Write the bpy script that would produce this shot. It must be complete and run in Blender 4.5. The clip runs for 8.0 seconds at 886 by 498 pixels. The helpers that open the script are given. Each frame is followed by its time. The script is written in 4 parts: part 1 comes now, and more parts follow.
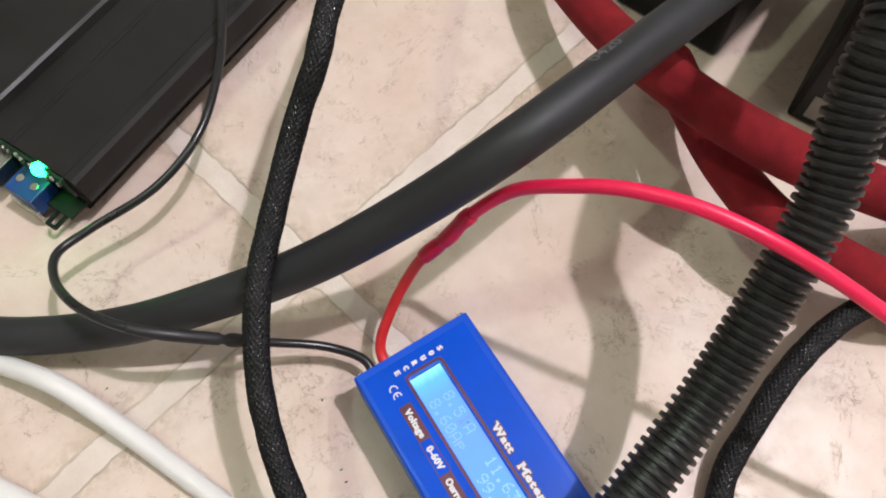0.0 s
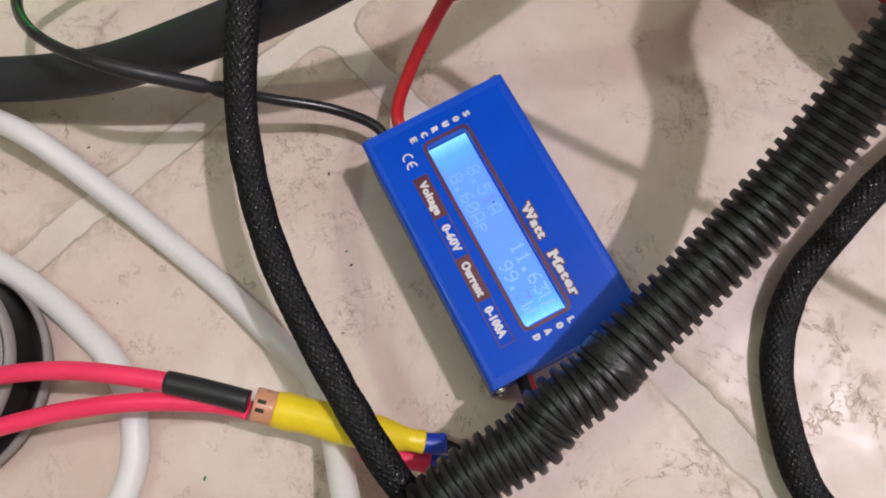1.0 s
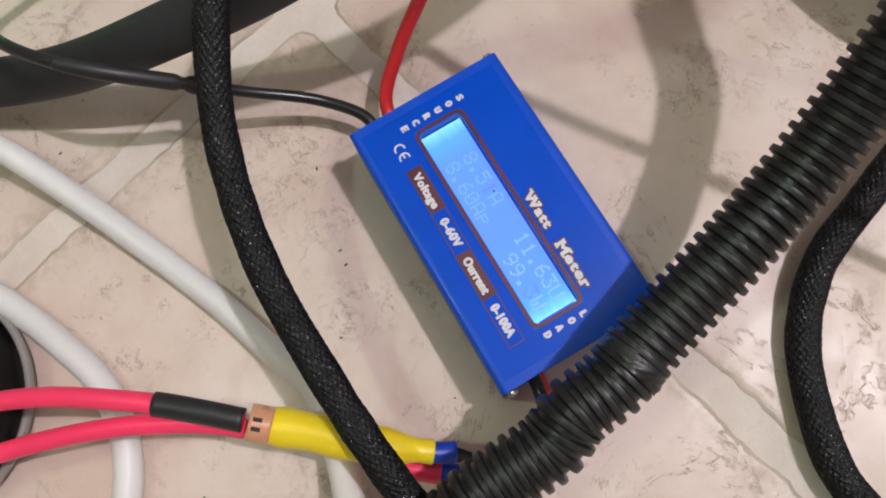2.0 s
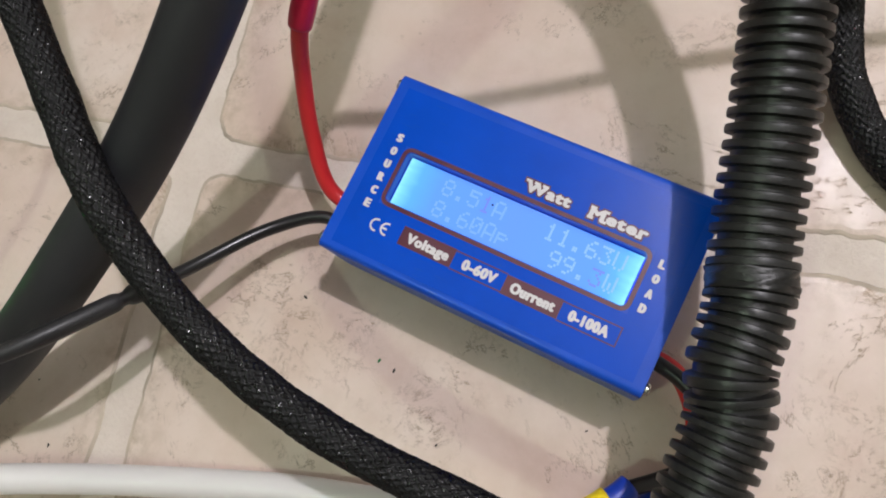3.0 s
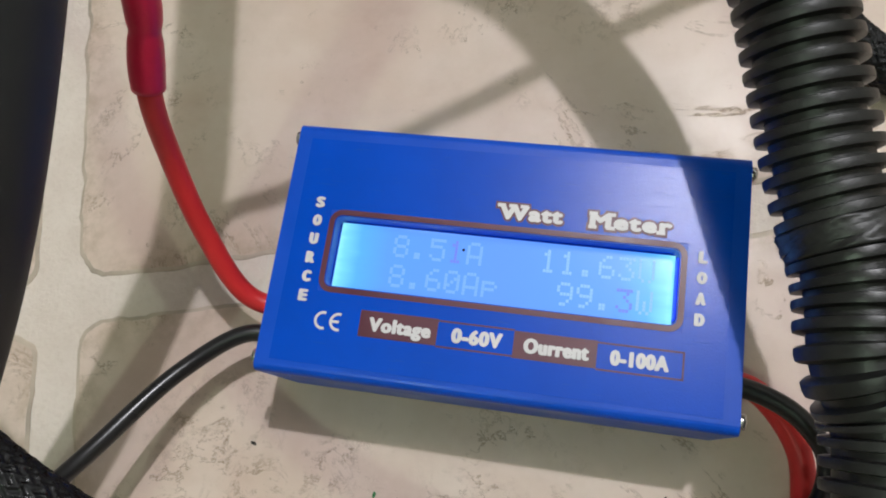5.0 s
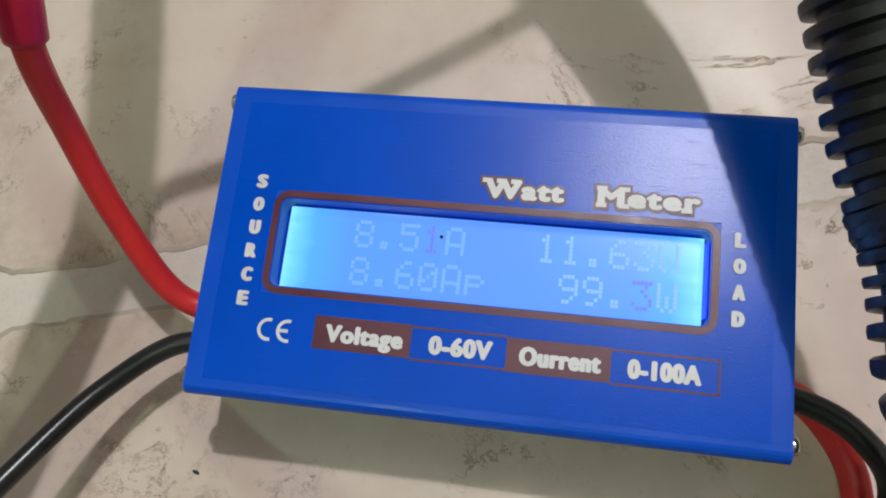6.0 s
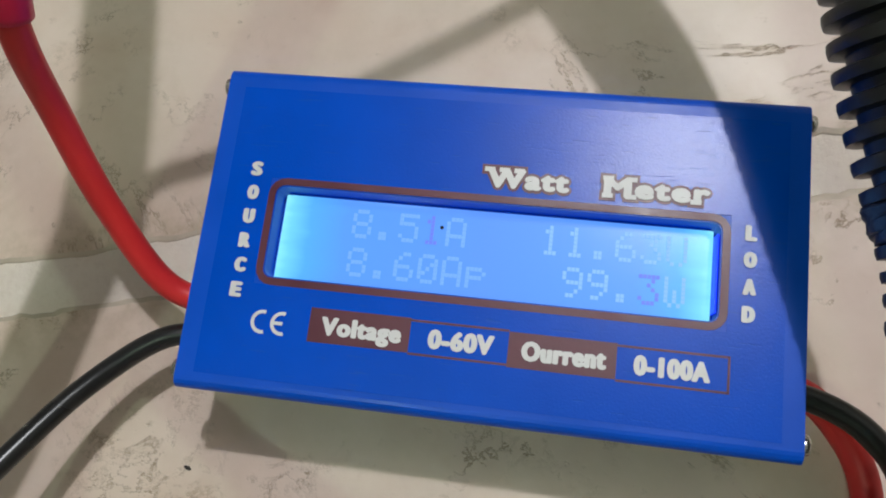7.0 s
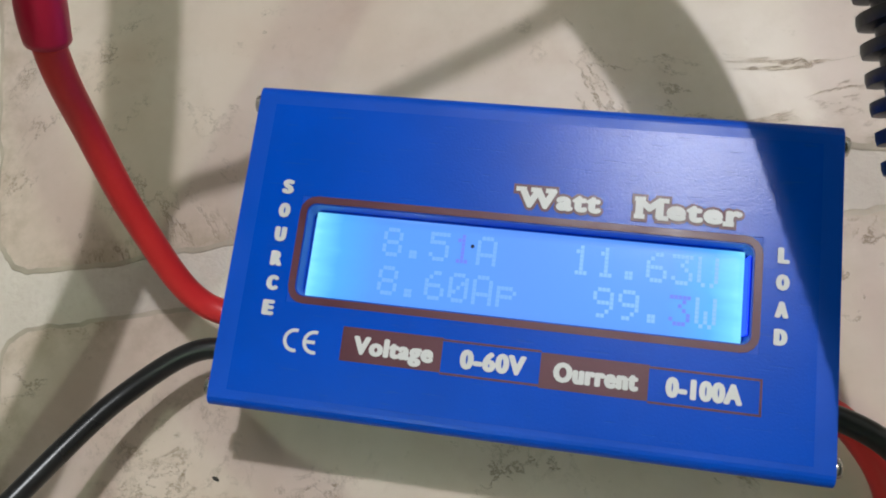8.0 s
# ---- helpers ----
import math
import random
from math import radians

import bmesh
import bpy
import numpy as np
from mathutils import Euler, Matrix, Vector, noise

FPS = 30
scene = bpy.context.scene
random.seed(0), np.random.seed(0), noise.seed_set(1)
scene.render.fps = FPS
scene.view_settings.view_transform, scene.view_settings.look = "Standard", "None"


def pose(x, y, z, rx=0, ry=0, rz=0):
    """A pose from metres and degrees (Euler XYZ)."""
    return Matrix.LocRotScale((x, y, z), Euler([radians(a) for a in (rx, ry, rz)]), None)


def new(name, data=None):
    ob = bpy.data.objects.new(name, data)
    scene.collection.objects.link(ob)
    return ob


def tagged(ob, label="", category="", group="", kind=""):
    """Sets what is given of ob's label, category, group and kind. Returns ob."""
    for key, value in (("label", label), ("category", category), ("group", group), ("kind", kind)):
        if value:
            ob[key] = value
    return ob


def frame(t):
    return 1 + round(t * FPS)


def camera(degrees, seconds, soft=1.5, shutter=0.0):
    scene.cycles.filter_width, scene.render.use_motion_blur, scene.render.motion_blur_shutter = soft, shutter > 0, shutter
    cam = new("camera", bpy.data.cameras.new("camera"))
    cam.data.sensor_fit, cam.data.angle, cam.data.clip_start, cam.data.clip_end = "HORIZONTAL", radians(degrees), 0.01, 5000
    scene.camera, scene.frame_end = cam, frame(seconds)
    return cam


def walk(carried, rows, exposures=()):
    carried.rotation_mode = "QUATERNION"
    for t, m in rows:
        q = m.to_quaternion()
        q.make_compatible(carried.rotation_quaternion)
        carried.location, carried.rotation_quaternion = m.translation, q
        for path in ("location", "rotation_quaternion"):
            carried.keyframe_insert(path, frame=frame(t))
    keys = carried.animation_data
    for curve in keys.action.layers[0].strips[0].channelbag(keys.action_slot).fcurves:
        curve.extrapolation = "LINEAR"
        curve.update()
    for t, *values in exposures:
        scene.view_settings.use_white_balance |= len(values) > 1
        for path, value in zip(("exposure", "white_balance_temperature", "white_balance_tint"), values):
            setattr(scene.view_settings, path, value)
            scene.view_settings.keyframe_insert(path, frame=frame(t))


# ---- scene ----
cam = camera(60.75, 8.0, soft=1.9)
PATH = [
    (0, 0.04384, -0.05615, 0.29455, 25.836, 1.268, 58.157),
    (0.5, 0.05421, -0.0574, 0.26912, 20.981, 2.872, 61.758),
    (1, 0.05595, -0.05494, 0.24109, 14.774, 3.689, 62.721),
    (1.5, 0.05274, -0.05195, 0.23216, 13.306, 3.489, 64.328),
    (1.7, 0.04921, -0.05077, 0.23262, 12.597, 3.029, 64.103),
    (2.8, 0.04618, -0.05619, 0.2026, 12.534, 11.183, 32.051),
    (3, 0.03444, -0.0562, 0.20099, 12.442, 10.822, 26.675),
    (3.5, 0.01913, -0.06397, 0.19611, 14.348, 10.844, 19.74),
    (4, 0.01826, -0.06302, 0.17951, 15.143, 9.443, 15.53),
    (4.5, 0.01637, -0.06018, 0.17216, 14.823, 8.699, 10.382),
    (4.7, 0.01513, -0.05801, 0.1684, 15.6, 8.349, 9.247),
    (5.8, 0.01029, -0.04929, 0.1347, 13.861, 7.674, 7.139),
    (6, 0.00962, -0.04669, 0.13356, 13.082, 7.123, 6.623),
    (6.5, 0.00692, -0.04564, 0.13154, 12.503, 7.608, 6.931),
    (7, 0.00867, -0.04639, 0.13001, 12.666, 6.818, 6.972),
    (7.5, 0.00408, -0.04455, 0.12858, 12.446, 6.842, 7.089),
    (8, 0.00454, -0.0427, 0.13184, 11.853, 7.109, 7.222),
]
walk(cam, [(t, pose(x, y, z, rx, ry, rz)) for t, x, y, z, rx, ry, rz in PATH], exposures=[(0, 0.62, 6300, 11), (1, 0.20, 6280, 14), (3, 0.23, 6280, 9), (4, 0.23, 6230, 6), (6, 0.10, 6200, 0), (8, 0.07, 6150, -2)])

# ---------------------------------------------------------------- world and lamps
world = bpy.data.worlds.new("room_air")
world.use_nodes = True
world.node_tree.nodes["Background"].inputs[0].default_value = (0.9, 0.85, 0.8, 1)
world.node_tree.nodes["Background"].inputs[1].default_value = 0.02
scene.world = world


def ceiling_bulb(x, y, z, watts, size, colour):
    data = bpy.data.lights.new("ceiling_bulb", "POINT")
    data.energy, data.shadow_soft_size, data.color = watts, size, colour
    ob = new("ceiling_bulb", data)
    ob.location = (x, y, z)
    return ob


LAMP_H = 2.6
ceiling_bulb(0.18 * LAMP_H, 0.375 * LAMP_H, LAMP_H, 123, 0.036, (1.0, 0.93, 1.0))
ceiling_bulb(-0.20 * LAMP_H, -0.30 * LAMP_H, LAMP_H, 26, 0.036, (0.82, 1.0, 0.76))


# ---------------------------------------------------------------- materials
def material(name):
    m = bpy.data.materials.new(name)
    m.use_nodes = True
    nt = m.node_tree
    return m, nt, nt.nodes["Principled BSDF"]


def node(nt, kind, **values):
    n = nt.nodes.new(kind)
    for key, value in values.items():
        n.inputs[key.replace("_", " ")].default_value = value
    return n


def ramp(nt, stops, src):
    r = nt.nodes.new("ShaderNodeValToRGB")
    el = r.color_ramp.elements
    while len(el) < len(stops):
        el.new(0.5)
    for e, (pos, col) in zip(el, stops):
        e.position, e.color = pos, (*col, 1) if len(col) == 3 else col
    nt.links.new(src, r.inputs[0])
    return r.outputs[0]


def mix(nt, fac, a, b, mode="MIX"):
    n = nt.nodes.new("ShaderNodeMix")
    n.data_type, n.blend_type = "RGBA", mode
    for sock, v in ((n.inputs[0], fac), (n.inputs[6], a), (n.inputs[7], b)):
        if isinstance(v, (int, float)):
            sock.default_value = v
        elif isinstance(v, tuple):
            sock.default_value = (*v, 1)
        else:
            nt.links.new(v, sock)
    return n.outputs[2]


def maths(nt, op, a, b=0.0):
    n = nt.nodes.new("ShaderNodeMath")
    n.operation = op
    for sock, v in zip(n.inputs, (a, b)):
        if isinstance(v, (int, float)):
            sock.default_value = v
        else:
            nt.links.new(v, sock)
    return n.outputs[0]


def noise_of(nt, coords, scale, detail=4.0, rough=0.55, distortion=0.0):
    n = node(nt, "ShaderNodeTexNoise", Scale=scale, Detail=detail, Roughness=rough, Distortion=distortion)
    nt.links.new(coords, n.inputs["Vector"])
    return n.outputs[0]


def bump(nt, bsdf, height, strength, dist, base=None):
    b = node(nt, "ShaderNodeBump", Strength=strength, Distance=dist)
    nt.links.new(height, b.inputs["Height"])
    if base is not None:
        nt.links.new(base, b.inputs["Normal"])
    nt.links.new(b.outputs[0], bsdf.inputs["Normal"])
    return b.outputs[0]


def plain(name, colour, rough, metal=0.0, vary=0.25, scale=300.0, relief=0.15, coat=0.0, spec=0.5):
    """Paint, plastic or metal with grain and faint grime."""
    m, nt, bsdf = material(name)
    co = nt.nodes.new("ShaderNodeNewGeometry").outputs["Position"]
    fine, wide = noise_of(nt, co, scale), noise_of(nt, co, scale / 9, 3)
    dark = tuple(c * (1 - vary) for c in colour)
    light = tuple(min(1, c * (1 + vary * 0.5)) for c in colour)
    col = mix(nt, ramp(nt, [(0.35, (0, 0, 0)), (0.65, (1, 1, 1))], wide), dark, light)
    col = mix(nt, 0.25, col, mix(nt, fine, dark, light))
    nt.links.new(col, bsdf.inputs["Base Color"])
    nt.links.new(ramp(nt, [(0.3, (rough * 0.8,) * 3), (0.7, (min(1, rough * 1.2),) * 3)], wide), bsdf.inputs["Roughness"])
    bsdf.inputs["Metallic"].default_value = metal
    bsdf.inputs["Coat Weight"].default_value = coat
    bsdf.inputs["Specular IOR Level"].default_value = spec
    if relief:
        bump(nt, bsdf, fine, relief, 0.0002)
    return m


def tile_stone(name):
    """Honed beige travertine with worm-like pits and pinkish clouds."""
    m, nt, bsdf = material(name)
    geo = nt.nodes.new("ShaderNodeNewGeometry").outputs["Position"]
    info = nt.nodes.new("ShaderNodeObjectInfo")
    shift = nt.nodes.new("ShaderNodeVectorMath")
    shift.operation = "ADD"
    nt.links.new(geo, shift.inputs[0])
    nt.links.new(info.outputs["Random"], shift.inputs[1])
    co = shift.outputs[0]
    cloud = noise_of(nt, co, 14, 5, 0.6, 0.4)
    base = ramp(nt, [(0.3, (0.61, 0.475, 0.385)), (0.5, (0.67, 0.552, 0.468)), (0.72, (0.71, 0.612, 0.538))], cloud)
    mottle = noise_of(nt, co, 70, 6, 0.65)
    base = mix(nt, ramp(nt, [(0.45, (0, 0, 0)), (0.75, (0.55, 0.55, 0.55))], mottle), base, (0.55, 0.44, 0.35))
    # wandering pits and hairline veins with soft edges
    def band(src, middle, width):
        return ramp(nt, [(0.0, (1, 1, 1)), (width, (0, 0, 0))], maths(nt, "ABSOLUTE", maths(nt, "SUBTRACT", src, middle)))

    broken = ramp(nt, [(0.42, (0, 0, 0)), (0.60, (1, 1, 1))], noise_of(nt, co, 260, 4, 0.7))
    worm = maths(nt, "MULTIPLY", band(noise_of(nt, co, 110, 7, 0.72, 0.6), 0.5, 0.040), ramp(nt, [(0.53, (0, 0, 0)), (0.65, (1, 1, 1))], noise_of(nt, co, 24, 3)))
    worm = maths(nt, "MULTIPLY", worm, broken)
    vein = maths(nt, "MULTIPLY", band(noise_of(nt, co, 15, 8, 0.72, 0.6), 0.47, 0.009), ramp(nt, [(0.46, (0, 0, 0)), (0.62, (1, 1, 1))], noise_of(nt, co, 110, 4, 0.65)))
    blush = maths(nt, "MULTIPLY", band(noise_of(nt, co, 9, 6, 0.7, 0.5), 0.55, 0.06), ramp(nt, [(0.45, (0, 0, 0)), (0.65, (1, 1, 1))], noise_of(nt, co, 45, 4)))
    base = mix(nt, maths(nt, "MULTIPLY", blush, 0.32), base, (0.50, 0.35, 0.27))
    pit = ramp(nt, [(0.67, (0, 0, 0)), (0.80, (1, 1, 1))], noise_of(nt, co, 420, 4))
    dirt = maths(nt, "MINIMUM", maths(nt, "ADD", maths(nt, "MULTIPLY", worm, 0.7), maths(nt, "ADD", maths(nt, "MULTIPLY", vein, 0.7), maths(nt, "MULTIPLY", pit, 0.3))), 0.8)
    # grime rubbed in along the rims
    here = nt.nodes.new("ShaderNodeSeparateXYZ")
    nt.links.new(nt.nodes.new("ShaderNodeTexCoord").outputs["Object"], here.inputs[0])
    out = maths(nt, "MAXIMUM", maths(nt, "ABSOLUTE", here.outputs[0]), maths(nt, "ABSOLUTE", here.outputs[1]))
    out = maths(nt, "ADD", out, maths(nt, "MULTIPLY", maths(nt, "SUBTRACT", noise_of(nt, co, 60, 4), 0.5), 0.014))
    rim = ramp(nt, [(0.149, (0, 0, 0)), (0.160, (1, 1, 1))], out)
    rim = maths(nt, "MULTIPLY", rim, ramp(nt, [(0.40, (0.1, 0.1, 0.1)), (0.62, (0.7, 0.7, 0.7))], noise_of(nt, co, 190, 4, 0.65)))
    base = mix(nt, rim, base, (0.40, 0.31, 0.215))
    col = mix(nt, dirt, base, (0.24, 0.165, 0.10))
    nt.links.new(col, bsdf.inputs["Base Color"])
    nt.links.new(ramp(nt, [(0.3, (0.28,) * 3), (0.7, (0.46,) * 3)], mottle), bsdf.inputs["Roughness"])
    bsdf.inputs["Specular IOR Level"].default_value = 0.36
    h = maths(nt, "SUBTRACT", maths(nt, "MULTIPLY", mottle, 0.25), dirt)
    bump(nt, bsdf, h, 0.4, 0.0005)
    return m


def satin_film(name, colour):
    """Printed plastic film with a fine sparkle and a few scratches."""
    m, nt, bsdf = material(name)
    co = nt.nodes.new("ShaderNodeNewGeometry").outputs["Position"]
    grain = noise_of(nt, co, 2800, 3, 0.6)
    stretchy = nt.nodes.new("ShaderNodeMapping")
    stretchy.inputs["Scale"].default_value = (60, 900, 60)
    stretchy.inputs["Rotation"].default_value = (0, 0, 0.5)
    nt.links.new(co, stretchy.inputs[0])
    scratch = ramp(nt, [(0.70, (0, 0, 0)), (0.72, (1, 1, 1))], noise_of(nt, stretchy.outputs[0], 3.0, 1))
    wide = noise_of(nt, co, 90, 4)
    col = mix(nt, ramp(nt, [(0.3, (0, 0, 0)), (0.7, (1, 1, 1))], wide), tuple(c * 0.93 for c in colour), tuple(c * 1.05 for c in colour))
    col = mix(nt, maths(nt, "MULTIPLY", scratch, 0.2), col, (0.03, 0.10, 0.35))
    nt.links.new(col, bsdf.inputs["Base Color"])
    bsdf.inputs["Roughness"].default_value = 0.24
    bsdf.inputs["Specular IOR Level"].default_value = 0.28
    bump(nt, bsdf, maths(nt, "SUBTRACT", grain, maths(nt, "MULTIPLY", scratch, 0.5)), 0.40, 0.00007)
    return m


def grout_stone(name):
    m, nt, bsdf = material(name)
    co = nt.nodes.new("ShaderNodeNewGeometry").outputs["Position"]
    fine, wide = noise_of(nt, co, 900, 5), noise_of(nt, co, 40, 4)
    col = ramp(nt, [(0.3, (0.60, 0.515, 0.44)), (0.62, (0.70, 0.62, 0.545))], wide)
    col = mix(nt, ramp(nt, [(0.5, (0, 0, 0)), (0.8, (0.35, 0.35, 0.35))], fine), col, (0.52, 0.43, 0.35))
    nt.links.new(col, bsdf.inputs["Base Color"])
    bsdf.inputs["Roughness"].default_value = 0.75
    bump(nt, bsdf, fine, 0.5, 0.0005)
    return m


def woven(name, colour, rough, around, along, depth, sheen=0.0):
    """Woven sleeve: two sets of strands in the length and the girth of the cable."""
    m, nt, bsdf = material(name)
    uv = nt.nodes.new("ShaderNodeUVMap").outputs[0]
    sep = nt.nodes.new("ShaderNodeSeparateXYZ")
    nt.links.new(uv, sep.inputs[0])
    a = maths(nt, "MULTIPLY", sep.outputs[0], around)
    b = maths(nt, "MULTIPLY", sep.outputs[1], along)
    s1 = maths(nt, "SINE", maths(nt, "MULTIPLY", maths(nt, "ADD", a, b), 2 * math.pi))
    s2 = maths(nt, "SINE", maths(nt, "MULTIPLY", maths(nt, "SUBTRACT", a, b), 2 * math.pi))
    weave = maths(nt, "MULTIPLY", s1, s2)
    level = maths(nt, "ADD", maths(nt, "MULTIPLY", weave, 0.5), 0.5)
    co = nt.nodes.new("ShaderNodeNewGeometry").outputs["Position"]
    wear = noise_of(nt, co, 120, 4)
    dark = tuple(c * 0.55 for c in colour)
    col = mix(nt, level, dark, colour)
    col = mix(nt, ramp(nt, [(0.4, (0, 0, 0)), (0.8, (0.5, 0.5, 0.5))], wear), col, tuple(min(1, c * 1.5 + 0.005) for c in colour))
    nt.links.new(col, bsdf.inputs["Base Color"])
    bsdf.inputs["Roughness"].default_value = rough
    bsdf.inputs["Sheen Weight"].default_value = sheen
    bsdf.inputs["Specular IOR Level"].default_value = 0.25
    bump(nt, bsdf, level, 0.8, depth)
    return m


def screen_light(name):
    """Blue backlight, brightest at the two short ends where its diodes sit."""
    m, nt, bsdf = material(name)
    uv = nt.nodes.new("ShaderNodeUVMap").outputs[0]
    sep = nt.nodes.new("ShaderNodeSeparateXYZ")
    nt.links.new(uv, sep.inputs[0])
    edge = maths(nt, "ABSOLUTE", maths(nt, "SUBTRACT", sep.outputs[0], 0.5))
    wob = maths(nt, "MULTIPLY", maths(nt, "SUBTRACT", noise_of(nt, uv, 5, 2), 0.5), 0.05)
    col = ramp(nt, [(0.0, (0.135, 0.30, 0.95)), (0.34, (0.125, 0.32, 0.97)), (0.43, (0.12, 0.42, 1.0)), (0.48, (0.22, 0.68, 1.0)), (0.5, (0.32, 0.84, 1.0))], maths(nt, "ADD", edge, wob))
    nt.links.new(col, bsdf.inputs["Emission Color"])
    bsdf.inputs["Emission Strength"].default_value = 0.95
    bsdf.inputs["Base Color"].default_value = (0.02, 0.06, 0.2, 1)
    bsdf.inputs["Roughness"].default_value = 0.12
    return m


def glow(name, colour, strength, body=None):
    m, nt, bsdf = material(name)
    bsdf.inputs["Base Color"].default_value = (*(body or colour), 1)
    bsdf.inputs["Emission Color"].default_value = (*colour, 1)
    bsdf.inputs["Emission Strength"].default_value = strength
    return m


def braid_yarn(name):
    """Black nylon yarn: mostly dull, with single strands that glint."""
    m, nt, bsdf = material(name)
    co = nt.nodes.new("ShaderNodeNewGeometry").outputs["Position"]
    fine, wide = noise_of(nt, co, 1100, 2), noise_of(nt, co, 160, 3)
    nt.links.new(ramp(nt, [(0.35, (0.0015, 0.0015, 0.0017)), (0.7, (0.005, 0.005, 0.0055))], wide), bsdf.inputs["Base Color"])
    nt.links.new(ramp(nt, [(0.50, (0.62,) * 3), (0.61, (0.11,) * 3)], fine), bsdf.inputs["Roughness"])
    bsdf.inputs["Specular IOR Level"].default_value = 0.34
    bump(nt, bsdf, fine, 0.35, 0.0002)
    return m


TILE = tile_stone("travertine")
GROUT = grout_stone("grout")
TILE_EDGE = plain("worn_tile_edge", (0.50, 0.42, 0.33), 0.7, vary=0.35, scale=500, relief=0.6)
WALL = plain("wall_paint", (0.34, 0.335, 0.30), 0.8, scale=40, vary=0.06)
RUBBER = plain("hose_rubber", (0.017, 0.018, 0.020), 0.55, vary=0.35, scale=180, relief=0.2)
BRAID = braid_yarn("black_braid")
RED_BRAID = woven("red_braid", (0.25, 0.008, 0.014), 0.75, 56, 720, 0.0003)
CONDUIT = plain("conduit_plastic", (0.013, 0.0135, 0.0125), 0.40, vary=0.55, scale=900, relief=0.3)
WIRE_BLACK = plain("black_wire", (0.012, 0.012, 0.013), 0.30, scale=300, relief=0.05)
SHRINK_BLACK = plain("black_shrink", (0.018, 0.018, 0.019), 0.5, scale=500, relief=0.3)
WIRE_RED = plain("red_silicone", (0.68, 0.027, 0.029), 0.42, vary=0.12, scale=250, relief=0.05)
WIRE_CRIMSON = plain("crimson_wire", (0.78, 0.010, 0.075), 0.35, vary=0.12, scale=250, relief=0.05)
SHRINK_RED = plain("crimson_shrink", (0.62, 0.005, 0.055), 0.38, vary=0.2, scale=500, relief=0.3)
WIRE_PINK = plain("pink_red_wire", (0.95, 0.042, 0.130), 0.40, vary=0.08, scale=250, relief=0.05)
WHITE_PVC = plain("white_cable", (0.76, 0.75, 0.72), 0.38, vary=0.08, scale=120, relief=0.08)
YELLOW = plain("yellow_shrink", (0.88, 0.66, 0.015), 0.35, vary=0.1, scale=160, relief=0.2)
BLUE_SHRINK = plain("blue_shrink", (0.010, 0.045, 0.42), 0.4, vary=0.15, scale=400, relief=0.2)
CLEAR = plain("amber_sleeve", (0.62, 0.30, 0.17), 0.25, vary=0.15, scale=300)
BLUE = plain("blue_anodised", (0.001, 0.072, 0.56), 0.36, metal=0.0, vary=0.10, scale=700, relief=0.12, spec=0.3)
LABEL_BLUE = satin_film("blue_label", (0.001, 0.070, 0.56))
MAROON = plain("maroon_print", (0.100, 0.018, 0.035), 0.4, scale=1200, vary=0.15)
WHITE_INK = plain("white_print", (0.70, 0.68, 0.69), 0.45, scale=900, vary=0.08)
FADED_INK = plain("faded_print", (0.13, 0.13, 0.13), 0.6, scale=1500, vary=0.4)
STEEL = plain("steel", (0.62, 0.60, 0.57), 0.25, metal=1.0, scale=800, vary=0.2)
CASE_BLACK = plain("black_anodised", (0.016, 0.0145, 0.0140), 0.45, vary=0.35, scale=220, relief=0.3, spec=0.25)
BLACK_PLASTIC = plain("black_plastic", (0.006, 0.006, 0.006), 0.5, vary=0.3, scale=200, spec=0.2)
PCB = plain("circuit_board", (0.004, 0.032, 0.012), 0.35, scale=900, vary=0.5)
SOLDER = plain("solder", (0.6, 0.6, 0.58), 0.35, metal=1.0, scale=900)
TERMINAL_BLUE = plain("blue_terminal", (0.008, 0.05, 0.22), 0.4, scale=500)
GREY_RUBBER = plain("grey_rubber", (0.30, 0.28, 0.25), 0.6, scale=200, vary=0.2)
DARK_DISC = plain("dark_disc", (0.055, 0.055, 0.058), 0.55, scale=250, vary=0.2)
FLECK_DARK = plain("dark_fleck", (0.03, 0.025, 0.02), 0.7)
FLECK_GREEN = plain("green_fleck", (0.02, 0.22, 0.06), 0.5)
SCREEN = screen_light("screen_backlight")
GLASS = (0.02, 0.06, 0.2)
SEGMENT = glow("lit_dots", (0.25, 0.46, 1.0), 0.95, GLASS)
SEGMENT_DIM = glow("fading_dots", (0.185, 0.38, 0.98), 0.95, GLASS)
SEGMENT_DARK = glow("dark_dots", (0.14, 0.17, 0.80), 0.9, GLASS)
# emission standing in for backlight that falls on the window's plastic side
SIDE_GLOW = glow("painted_side_glow", (0.015, 0.055, 0.95), 0.75)
LED_GREEN = glow("green_diode", (0.012, 1.0, 0.12), 28.0)


# ---------------------------------------------------------------- mesh helpers
def thing(name, at, label, category, group="", kind=""):
    """A thing made of parts: an empty at its base."""
    ob = new(name)
    ob.location = at
    ob.empty_display_size = 0.01
    return tagged(ob, label, category, group, kind)


def world_place(ob):
    return Vector(ob.location) if ob.type == "EMPTY" else Vector()


